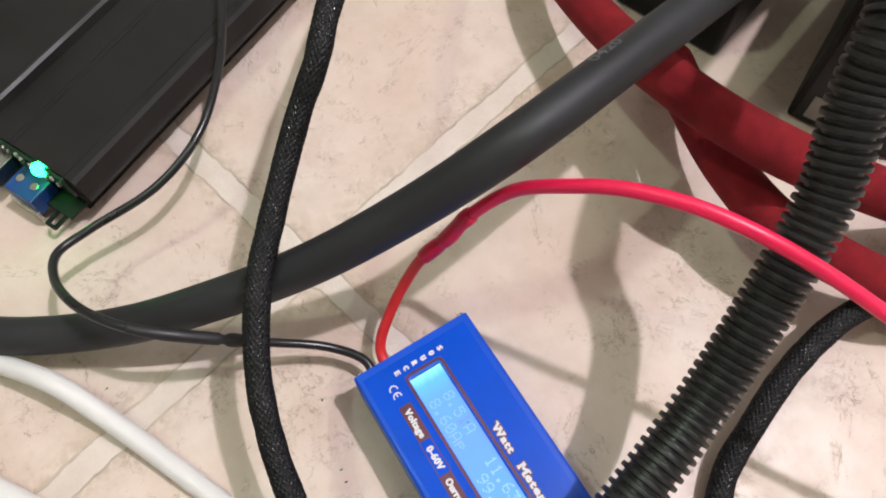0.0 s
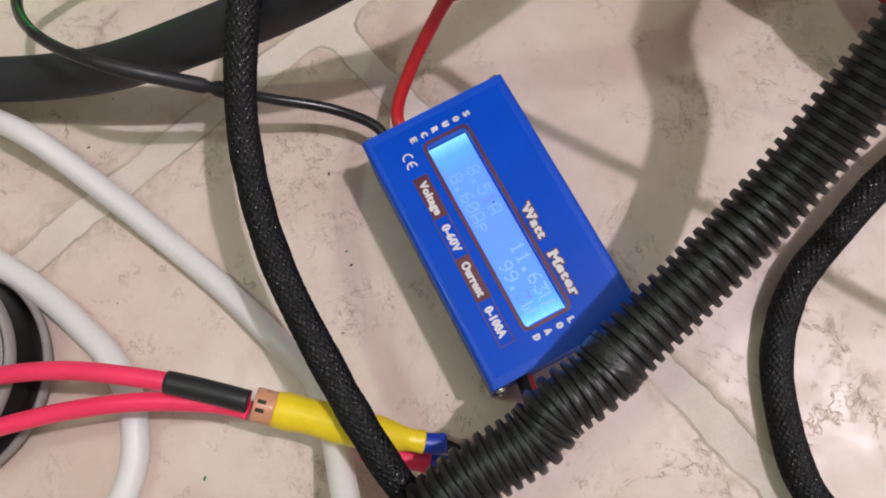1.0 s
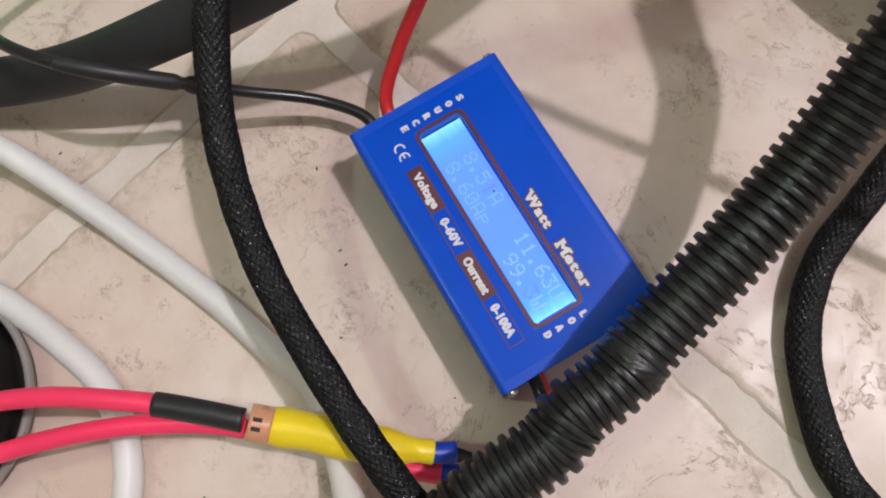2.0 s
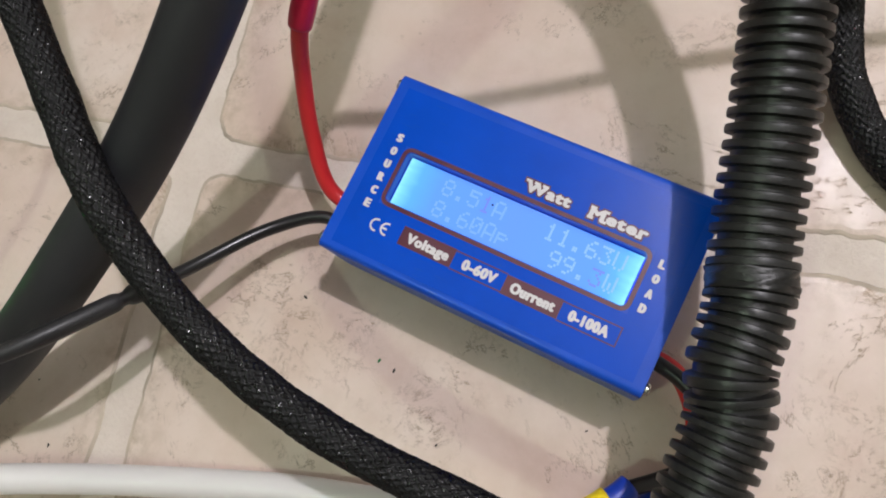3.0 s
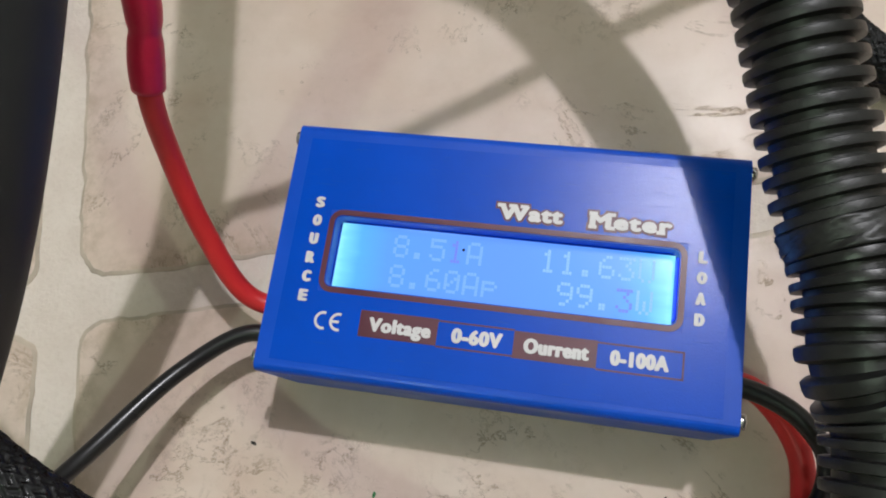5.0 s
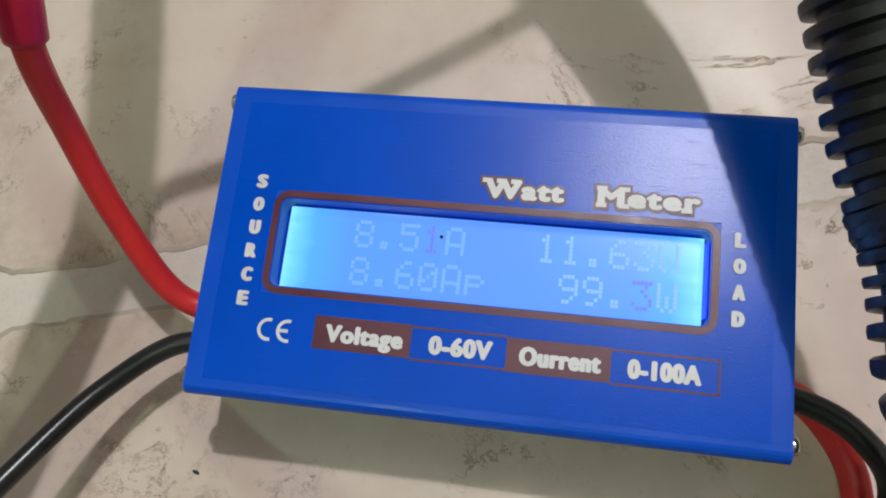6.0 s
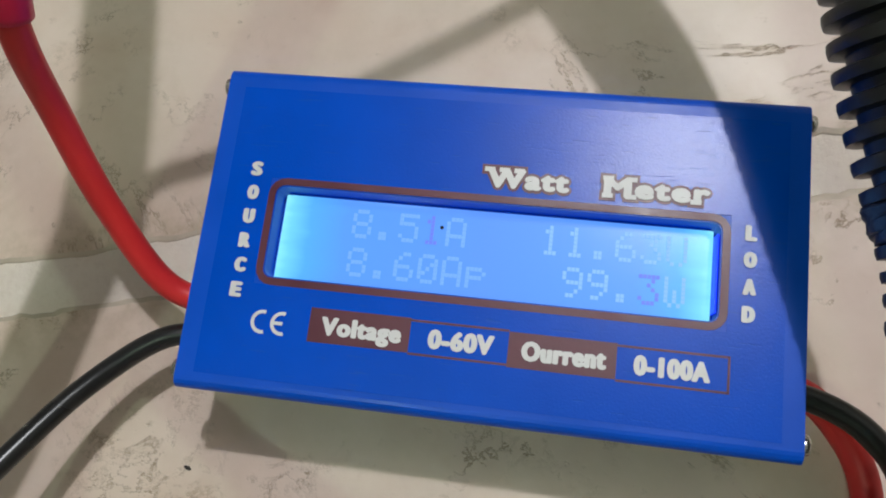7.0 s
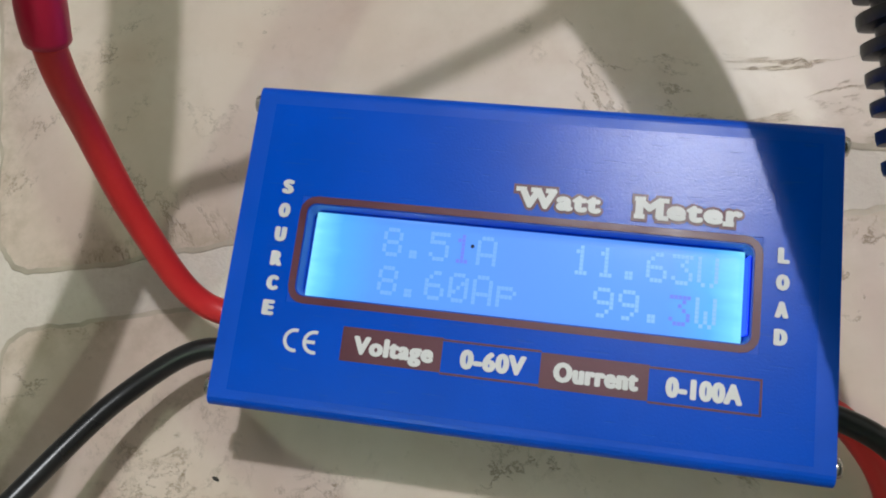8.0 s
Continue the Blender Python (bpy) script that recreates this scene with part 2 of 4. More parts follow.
def mesh_object(name, verts, faces, mat, parent=None, label="", smooth=True, uv=None):
    me = bpy.data.meshes.new(name)
    me.from_pydata([tuple(v) for v in verts], [], faces)
    me.materials.append(mat)
    if smooth:
        me.polygons.foreach_set("use_smooth", [True] * len(me.polygons))
    if uv is not None:
        layer = me.uv_layers.new(name="UVMap")
        loops = np.empty(len(me.loops), dtype=np.int32)
        me.loops.foreach_get("vertex_index", loops)
        layer.data.foreach_set("uv", np.asarray(uv, dtype=np.float32)[loops].ravel())
    ob = new(name, me)
    if parent is not None:
        ob.parent = parent
        ob.matrix_parent_inverse = Matrix.Translation(-world_place(parent))
    if label:
        ob["label"] = label
    return ob


def part(name, bm, mat, parent=None, label="", smooth=False):
    me = bpy.data.meshes.new(name)
    bmesh.ops.recalc_face_normals(bm, faces=bm.faces[:])
    bm.to_mesh(me)
    bm.free()
    me.materials.append(mat)
    if smooth:
        me.polygons.foreach_set("use_smooth", [True] * len(me.polygons))
    ob = new(name, me)
    if parent is not None:
        ob.parent = parent
        ob.matrix_parent_inverse = Matrix.Translation(-world_place(parent))
    if label:
        ob["label"] = label
    return ob


def box_bm(size, m=Matrix(), bevel=0.0, segments=2):
    bm = bmesh.new()
    bmesh.ops.create_cube(bm, size=1, matrix=Matrix.Diagonal((*size, 1)))
    if bevel:
        bmesh.ops.bevel(bm, geom=bm.edges[:], offset=bevel, segments=segments, profile=0.5, affect="EDGES")
    bm.transform(m)
    return bm


def disc_bm(r, depth, m=Matrix(), bevel=0.0, seg=24):
    bm = bmesh.new()
    bmesh.ops.create_cone(bm, cap_ends=True, segments=seg, radius1=r, radius2=r, depth=depth)
    if bevel:
        bmesh.ops.bevel(bm, geom=[e for e in bm.edges if abs(e.verts[0].co.z - e.verts[1].co.z) < 1e-9], offset=bevel, segments=2, profile=0.5, affect="EDGES")
    bm.transform(m)
    return bm


def smooth_path(points, step=0.001):
    """Evenly spaced samples of a smooth curve through the points."""
    p = np.array(points, dtype=float)
    p = np.vstack([2 * p[0] - p[1], p, 2 * p[-1] - p[-2]])
    out = []
    for i in range(1, len(p) - 2):
        p0, p1, p2, p3 = p[i - 1:i + 3]
        k0, k1, k2 = [max(np.linalg.norm(b - a), 1e-6) ** 0.5 for a, b in ((p0, p1), (p1, p2), (p2, p3))]
        t0, t1, t2, t3 = 0, k0, k0 + k1, k0 + k1 + k2
        for t in np.linspace(t1, t2, 40, endpoint=False):
            a1 = (t1 - t) / (t1 - t0) * p0 + (t - t0) / (t1 - t0) * p1
            a2 = (t2 - t) / (t2 - t1) * p1 + (t - t1) / (t2 - t1) * p2
            a3 = (t3 - t) / (t3 - t2) * p2 + (t - t2) / (t3 - t2) * p3
            b1 = (t2 - t) / (t2 - t0) * a1 + (t - t0) / (t2 - t0) * a2
            b2 = (t3 - t) / (t3 - t1) * a2 + (t - t1) / (t3 - t1) * a3
            out.append((t2 - t) / (t2 - t1) * b1 + (t - t1) / (t2 - t1) * b2)
    out = np.array(out + [p[-2]])
    for _ in range(6):
        out[1:-1] = 0.25 * out[:-2] + 0.5 * out[1:-1] + 0.25 * out[2:]
    return resample(out, step)


def resample(path, step):
    d = np.concatenate([[0], np.cumsum(np.linalg.norm(np.diff(path, axis=0), axis=1))])
    s = step if isinstance(step, np.ndarray) else np.linspace(0, d[-1], max(3, int(d[-1] / step) + 1))
    return np.stack([np.interp(s, d, path[:, k]) for k in range(3)], axis=1)


def length(path):
    return float(np.sum(np.linalg.norm(np.diff(path, axis=0), axis=1)))


def stretch(path, a, b):
    """The piece of a path between the samples nearest to the places a and b."""
    i, j = sorted(int(np.argmin(np.linalg.norm(path - np.array(q), axis=1))) for q in (a, b))
    return path[i:j + 1]


def sweep(name, path, radius, mat, parent=None, label="", seg=24, squash=1.0):
    """A round cable along a path; radius: one number, one for each sample, or one for each sample and side."""
    n = len(path)
    tang = np.gradient(path, axis=0)
    tang /= np.linalg.norm(tang, axis=1)[:, None]
    side = np.cross(tang[0], (0, 0, 1.0))
    side /= np.linalg.norm(side)
    sides = [side]
    for t in tang[1:]:
        side = side - t * np.dot(side, t)
        side = side / np.linalg.norm(side)
        sides.append(side)
    sides = np.array(sides)
    ups = np.cross(sides, tang)
    r = np.broadcast_to(np.asarray(radius, dtype=float).reshape((n, -1) if np.ndim(radius) else (1, 1)), (n, seg))
    ang = np.linspace(0, 2 * np.pi, seg, endpoint=False)
    ring = path[:, None] + r[:, :, None] * (np.cos(ang)[None, :, None] * sides[:, None] + squash * np.sin(ang)[None, :, None] * ups[:, None])
    verts = ring.reshape(-1, 3)
    i, j = np.meshgrid(np.arange(n - 1), np.arange(seg), indexing="ij")
    k = (j + 1) % seg
    quads = np.stack([i * seg + j, i * seg + k, (i + 1) * seg + k, (i + 1) * seg + j], axis=-1).reshape(-1, 4).tolist()
    quads.append(list(range(seg - 1, -1, -1)))
    quads.append(list(range((n - 1) * seg, n * seg)))
    d = np.concatenate([[0], np.cumsum(np.linalg.norm(np.diff(path, axis=0), axis=1))])
    u = np.abs(np.linspace(-1, 1, seg, endpoint=False))
    uv = np.stack([np.broadcast_to(u * 0.5, (n, seg)), np.broadcast_to(d[:, None], (n, seg))], axis=-1).reshape(-1, 2)
    return mesh_object(name, verts, quads, mat, parent, label, True, uv)


def braided(name, points, r, label, category):
    """A cable in a braided sleeve, whose crossing strands stand proud."""
    path = smooth_path(points, 0.00032)
    n, seg = len(path), 160
    s = np.arange(n) * 0.00032
    a = np.linspace(0, 2 * np.pi, seg, endpoint=False)
    u, v = 16 * a[None, :], 2 * np.pi * s[:, None] / 0.0026
    pa, pb = u + v, u - v
    over = np.where((np.floor(pa / (2 * np.pi)) + np.floor(pb / (2 * np.pi))) % 2 == 0, 1.0, -1.0)
    cell = np.sin(np.floor(pa / (2 * np.pi)) * 12.9898 + np.floor(pb / (2 * np.pi)) * 78.233) * 43758.5453
    cell = cell - np.floor(cell)
    one, two = np.cos(pa / 2) ** 2 * (0.62 + 0.38 * over), np.cos(pb / 2) ** 2 * (0.62 - 0.38 * over)
    weave = (2 * np.maximum(one, two) - 1) * (0.7 + 0.6 * cell)
    slack = 0.00010 * np.sin(s[:, None] * 310 + 2 * np.sin(s[:, None] * 97)) + 0.00008 * np.sin(2 * a[None, :] + s[:, None] * 60)
    rad = r + 0.00022 * weave + slack
    return tagged(sweep(name, path, rad, BRAID, seg=seg), label, category)


def letters(words, size, bold, spread=1.0):
    cu = bpy.data.curves.new("letters", "FONT")
    cu.body, cu.size, cu.align_x, cu.align_y, cu.offset, cu.resolution_u, cu.space_character = words, 1.0, "CENTER", "CENTER", bold, 3, spread
    tmp = new("letters", cu)
    bpy.context.view_layer.update()
    me = bpy.data.meshes.new_from_object(tmp.evaluated_get(bpy.context.evaluated_depsgraph_get()))
    bpy.data.objects.remove(tmp)
    co = np.array([v.co for v in me.vertices])
    lo, hi = co.min(axis=0), co.max(axis=0)
    mid = (lo + hi) / 2
    me.transform(Matrix.Diagonal((size[0] / (hi[0] - lo[0]), size[1] / (hi[1] - lo[1]), 1, 1)) @ Matrix.Translation((-mid[0], -mid[1], 0)))
    return me


def text_mesh(name, words, size, at, mat, parent, bold=0.0, fat=(0.0002, 0.0002), label="", serifs=(), spread=1.0):
    """Flat printed lettering of a given width and height in the built-in font; fat: how far its strokes are swelled sideways and
    upwards; serifs: short bars (x, y, half width) at the ends of strokes."""
    me = letters(words, size, bold, spread)
    bm = bmesh.new()
    for k, a in enumerate(np.linspace(0, 2 * math.pi, 12, endpoint=False)):
        old = len(bm.verts)
        bm.from_mesh(me)
        bm.verts.ensure_lookup_table()
        bmesh.ops.translate(bm, vec=(fat[0] * math.cos(a), fat[1] * math.sin(a), k * 2e-6), verts=bm.verts[old:])
    for k, (x, y, half) in enumerate(serifs):
        bmesh.ops.create_grid(bm, x_segments=1, y_segments=1, size=1, matrix=Matrix.Translation((x, y, 26e-6 + k * 2e-6)) @ Matrix.Diagonal((half + fat[0], fat[1] + 0.00012, 1, 1)))
    bm.transform(Matrix.Translation(at))
    bpy.data.meshes.remove(me)
    return part(name, bm, mat, parent, label)


# ---------------------------------------------------------------- room
def wall(name, size, at, label):
    ob = part(name, box_bm(size, Matrix.Translation(at)), WALL)
    return tagged(ob, label, "wall", kind="structure")


ROOM, HIGH = 2.0, 2.75
wall("wall_north", (2 * ROOM + 0.2, 0.1, HIGH), (0, ROOM + 0.05, HIGH / 2), "plain grey-beige painted room wall")
wall("wall_south", (2 * ROOM + 0.2, 0.1, HIGH), (0, -ROOM - 0.05, HIGH / 2), "plain grey-beige painted room wall")
wall("wall_east", (0.1, 2 * ROOM, HIGH), (ROOM + 0.05, 0, HIGH / 2), "plain grey-beige painted room wall")
wall("wall_west", (0.1, 2 * ROOM, HIGH), (-ROOM - 0.05, 0, HIGH / 2), "plain grey-beige painted room wall")
tagged(part("ceiling", box_bm((2 * ROOM + 0.2, 2 * ROOM + 0.2, 0.1), Matrix.Translation((0, 0, HIGH + 0.05))), WALL), "plain grey-beige painted ceiling", "ceiling", kind="structure")


# ---------------------------------------------------------------- watt meter
W, D, H = 0.0848, 0.0488, 0.027        # length, depth and height of the housing
YB = 0.0007                            # back edge
Y0 = YB - D                            # front edge
WX0, WX1, WY0, WY1 = -0.0318, 0.0311, -0.0311, -0.0176   # display window


def watt_meter():
    meter = thing("watt_meter", (0, YB - D / 2, 0), "blue anodised watt meter with lit blue display lying on the tiles", "watt meter")
    # folded shell: a rounded profile drawn along the length, with the window cut through its top
    r, steps, wall_t = 0.0016, 6, 0.0012
    prof = [(Y0, 0.0006), (Y0, H - r)]
    prof += [(Y0 + r - r * math.cos(a), H - r + r * math.sin(a)) for a in np.linspace(0, math.pi / 2, steps)[1:]]
    back = [(YB + Y0 - y, z) for y, z in reversed(prof)]
    bm = bmesh.new()

    def strip(line):
        rows = []
        for y, z in line:
            rows.append([bm.verts.new((x, y, z)) for x in (-W / 2, W / 2)])
        for a, b in zip(rows, rows[1:]):
            bm.faces.new((a[0], b[0], b[1], a[1]))

    strip(prof)
    strip(back)
    # top: ring of faces round a window with rounded corners
    c, cr = [], 0.0012
    for cx, cy, a0 in ((WX1 - cr, WY1 - cr, 0), (WX0 + cr, WY1 - cr, 90), (WX0 + cr, WY0 + cr, 180), (WX1 - cr, WY0 + cr, 270)):
        for a in np.linspace(a0, a0 + 90, 5):
            c.append((cx + cr * math.cos(radians(a)), cy + cr * math.sin(radians(a))))
    outer = [(W / 2, YB - r), (-W / 2, YB - r), (-W / 2, Y0 + r), (W / 2, Y0 + r)]
    inner = [bm.verts.new((x, y, H)) for x, y in c]
    low = [bm.verts.new((x, y, H - 0.0036)) for x, y in c]
    out = [bm.verts.new((x, y, H)) for x, y in outer]
    for k in range(4):
        arc = [inner[k * 5 + i] for i in range(5)]
        for a, b in zip(arc, arc[1:]):
            bm.faces.new((out[k], a, b))
        bm.faces.new((out[k], arc[-1], inner[((k + 1) % 4) * 5], out[(k + 1) % 4]))
    for i in range(20):
        bm.faces.new((inner[i], low[i], low[(i + 1) % 20], inner[(i + 1) % 20]))
    bmesh.ops.remove_doubles(bm, verts=bm.verts[:], dist=1e-6)
    part("housing", bm, BLUE, meter, "folded blue anodised metal shell")
    for x in (-1, 1):
        part("end_plate", box_bm((0.0014, D - 0.0006, H - 0.0022), Matrix.Translation((x * (W / 2 - 0.0013), YB - D / 2, (H - 0.0022) / 2 + 0.0006)), 0.0003), BLUE, meter, "blue metal end plate")
        for y in (YB - 0.0024, Y0 + 0.0026):
            for z in (0.0040, H - 0.0024):
                m = Matrix.Translation((x * (W / 2 + 0.0005), y, z)) @ Matrix.Rotation(radians(90), 4, "Y")
                part("screw", disc_bm(0.0015, 0.0016, m, 0.0005, 16), STEEL, meter, "small bright screw", True)
    part("base_plate", box_bm((W - 0.001, D - 0.001, 0.0012), Matrix.Translation((0, YB - D / 2, 0.0006))), BLUE, meter)
    # printed film on the top, with the window left open
    film = bmesh.new()
    z = H + 0.00012
    xs, ys = (-0.0396, WX0 - 0.0012, WX1 + 0.0012, 0.0396), (Y0 + 0.0024, WY0 - 0.0012, WY1 + 0.0012, -0.0024)
    grid = [[film.verts.new((x, y, z)) for y in ys] for x in xs]
    for i in range(3):
        for j in range(3):
            if (i, j) != (1, 1):
                film.faces.new((grid[i][j], grid[i + 1][j], grid[i + 1][j + 1], grid[i][j + 1]))
    ext = bmesh.ops.extrude_face_region(film, geom=film.faces[:])
    bmesh.ops.translate(film, vec=(0, 0, -0.0001), verts=[v for v in ext["geom"] if isinstance(v, bmesh.types.BMVert)])
    sheet = part("label_sheet", film, LABEL_BLUE, meter, "satin blue printed film")
    # maroon line round the window
    ring = bmesh.new()
    loops = []
    for grow in (0.0002, 0.00125):
        rr = 0.0012 + grow
        loop = []
        for cx, cy, a0 in ((WX1 + grow - rr, WY1 + grow - rr, 0), (WX0 - grow + rr, WY1 + grow - rr, 90), (WX0 - grow + rr, WY0 - grow + rr, 180), (WX1 + grow - rr, WY0 - grow + rr, 270)):
            for a in np.linspace(a0, a0 + 90, 5):
                loop.append(ring.verts.new((cx + rr * math.cos(radians(a)), cy + rr * math.sin(radians(a)), H + 0.00017)))
        loops.append(loop)
    for i in range(20):
        ring.faces.new((loops[0][i], loops[1][i], loops[1][(i + 1) % 20], loops[0][(i + 1) % 20]))
    part("window_border", ring, MAROON, meter, "printed maroon frame line")
    # display
    sx, sy = (WX1 - WX0) / 2 - 0.0003, (WY1 - WY0) / 2 - 0.0003
    cx, cy, sz = (WX0 + WX1) / 2, (WY0 + WY1) / 2, H - 0.0034
    screen = mesh_object("display", [(cx - sx, cy - sy, sz), (cx + sx, cy - sy, sz), (cx + sx, cy + sy, sz), (cx - sx, cy + sy, sz)], [(0, 1, 2, 3)], SCREEN, meter, "blue backlit character display", False, [(0, 0), (1, 0), (1, 1), (0, 1)])
    part("display_frame", box_bm((WX1 - WX0, WY1 - WY0, 0.001), Matrix.Translation((cx, cy, sz - 0.0008))), BLUE, meter, "deep blue inner frame")
    dots = {"0": "0e11131519110e", "1": "040c040404040e", "3": "1f02040201110e", "5": "1f101e0101110e", "6": "0608101e11110e", "8": "0e11110e11110e", "9": "0e11110f01020c",
            "A": "0e1111111f1111", "V": "1111111111110a", "W": "1111111515150a", "p": "00001e111e1010", ".": "00000000000c0c"}

    def readout(word, x0, x1, y, mats):
        pitch = (x1 - x0) / len(word)
        cell = pitch / 6.0
        ch = 0.00062
        for n, sign in enumerate(word):
            bm = bmesh.new()
            rows = [int(dots[sign][k:k + 2], 16) for k in range(0, 14, 2)]
            for j, bits in enumerate(rows):
                for i in range(5):
                    if bits >> (4 - i) & 1:
                        bmesh.ops.create_cube(bm, size=1, matrix=Matrix.Translation((x0 + n * pitch + (i + 0.5) * cell, y + (3 - j) * ch, sz + 0.0001)) @ Matrix.Diagonal((cell * 0.86, ch * 0.88, 0.00008, 1)))
            tagged(part("character", bm, mats[n], screen), kind="stuff")

    L, F, K = SEGMENT, SEGMENT_DIM, SEGMENT_DARK
    readout("8.51A", -0.0208, -0.0032, -0.0214, [F, F, F, K, F])
    readout("11.63V", 0.0070, 0.0280, -0.0213, [L, L, L, L, L, L])
    readout("8.60Ap", -0.0208, 0.0003, -0.0272, [F, F, F, F, F, F])
    readout("99.3W", 0.0105, 0.0280, -0.0271, [L, L, L, K, L])
    part("dead_spot", disc_bm(0.00028, 0.0001, Matrix.Translation((-0.0074, -0.0209, sz + 0.00018)), 0, 12), BLACK_PLASTIC, screen, "dark speck on the display")
    # added glowing strip: backlight on the window's right inner wall
    edge_w = 0.00025
    part("backlit_side_strip", box_bm((edge_w, WY1 - WY0 - 0.0026, 0.0026), Matrix.Translation((WX1 - 0.0001 - edge_w / 2, cy, sz + 0.0014)), 0.0001), SIDE_GLOW, meter, "deep blue glowing strip standing in for backlight on the window side")
    # printing
    z = H + 0.00020
    up = H + 0.00034
    for words, x, wide, feet in (("Watt", 0.0045, 0.0116, ((-0.0055, 1), (-0.0034, 1), (-0.0013, 1))), ("Meter", 0.0222, 0.0144, ((-0.0066, 1), (-0.0066, -1), (-0.0034, 1), (-0.0034, -1), (0.0053, -1)))):
        for name, mat, lift, ex, ey, label in (("title_edge", MAROON, z, 0.00066, 0.00062, "maroon edge of the title"), ("title", WHITE_INK, up, 0.00029, 0.00022, "")):
            text_mesh(name, words, (wide - 0.0006, 0.0025), (x, -0.0138, lift), mat, meter, 0.0, (ex, ey), label, [(fx, fy * 0.00125, 0.00045) for fx, fy in feet], 1.15)
    for k, sign in enumerate("SOURCE"):
        text_mesh("letter", sign, (0.0012, 0.0019), (-0.0354, -0.0153 - k * 0.00363, up), WHITE_INK, meter, 0.0, (0.00030, 0.00016))
    for k, sign in enumerate("LOAD"):
        text_mesh("letter", sign, (0.0010 if sign == "L" else 0.0012, 0.0019), (0.0349, -0.0187 - k * 0.00368, up), WHITE_INK, meter, 0.0, (0.00028, 0.00016))
    for k, (x0, x1, words, left, right) in enumerate(((-0.0239, -0.0095, "Voltage", -0.0222, -0.0105), (-0.0095, 0.0041, "0-60V", -0.0070, 0.0023), (0.0041, 0.0185, "Ourrent", 0.0058, 0.0173), (0.0185, 0.0328, "0-100A", 0.0206, 0.0306))):
        y = -0.0373 - 0.0002 * k
        if k % 2 == 0:
            part("print_band", box_bm((x1 - x0, 0.0048, 0.00004), Matrix.Translation(((x0 + x1) / 2, y, z - 0.00002))), MAROON, meter, "maroon printed field")
        else:
            for dy in (-0.0023, 0.0023):
                part("print_line", box_bm((x1 - x0, 0.0003, 0.00004), Matrix.Translation(((x0 + x1) / 2, y + dy, z - 0.00002))), MAROON, meter)
        tall = 0.0030 if k == 0 else 0.0024
        text_mesh("print", words, (right - left - 0.0007, tall), ((left + right) / 2, y - (0.0004 if k == 0 else 0), up), WHITE_INK, meter, 0.0, (0.00025, 0.00017), spread=1.12)
    part("print_line", box_bm((0.0003, 0.0049, 0.00004), Matrix.Translation((0.0328, -0.0379, z - 0.00002))), MAROON, meter)
    # conformity mark: two open rings
    for x0, bar in ((-0.0307, False), (-0.0278, True)):
        bm = bmesh.new()
        R, th = 0.0017, 0.0005
        pts = [(math.cos(radians(a)), math.sin(radians(a))) for a in np.linspace(75, 285, 16)]
        rows = [[bm.verts.new((x0 + q * px, -0.0377 + q * py, up)) for q in (R - th, R)] for px, py in pts]
        for a, b in zip(rows, rows[1:]):
            bm.faces.new((a[0], a[1], b[1], b[0]))
        if bar:
            bmesh.ops.create_cube(bm, size=1, matrix=Matrix.Translation((x0 - 0.0006, -0.0377, up)) @ Matrix.Diagonal((0.0014, 0.0005, 0.00004, 1)))
        part("conformity_mark", bm, WHITE_INK, meter)
    return meter


watt_meter()


# ---------------------------------------------------------------- cables and wires
def rubber_hose():
    pts = [(-0.2221, -0.2762, 0.0076), (-0.1802, -0.2101, 0.0082), (-0.1573, -0.183, 0.0111), (-0.1304, -0.1499, 0.0162), (-0.1078, -0.1133, 0.0259), (-0.0893, -0.0773, 0.0434), (-0.0744, -0.0423, 0.0612), (-0.0631, -0.0067, 0.0827), (-0.0546, 0.0264, 0.1059), (-0.064, 0.084, 0.1039), (-0.0718, 0.1188, 0.0979), (-0.0878, 0.1827, 0.0839), (-0.1166, 0.2954, 0.0559), (-0.1694, 0.498, 0.0076), (-0.1634, 0.6231, 0.0076)]
    hose = thing("power_cable", pts[0], "thick matt black rubber power cable rising over the tiles", "cable")
    path = smooth_path(pts, 0.002)
    sweep("sheath", path, 0.0076, RUBBER, hose, "matt black rubber sheath", 40)
    # worn number printed round the sheath
    bm = bmesh.new()
    me = letters("0420", (0.0135, 0.0038), 0.02)
    bm.from_mesh(me)
    bpy.data.meshes.remove(me)
    bmesh.ops.subdivide_edges(bm, edges=bm.edges[:], cuts=1)
    i0 = int(np.argmin(np.linalg.norm(path - np.array((-0.0792, 0.0593, 0.0950)), axis=1)))
    for v in bm.verts:
        q = i0 + v.co.x / 0.002
        k = max(1, min(len(path) - 2, int(q)))
        mid = Vector(path[k]) + (Vector(path[k + 1]) - Vector(path[k])) * (q - k)
        d = Vector(path[k + 1] - path[k]).normalized()
        across = Vector((-1, 0, 0.0))
        across = (across - d * across.dot(d)).normalized()
        up = d.cross(across)
        up = up if up.z > 0 else -up
        a = radians(58) - v.co.y / 0.0076
        v.co = mid + 0.00775 * (across * math.cos(a) + up * math.sin(a))
    part("print_mark", bm, FADED_INK, hose, "worn pale printed number 0420")


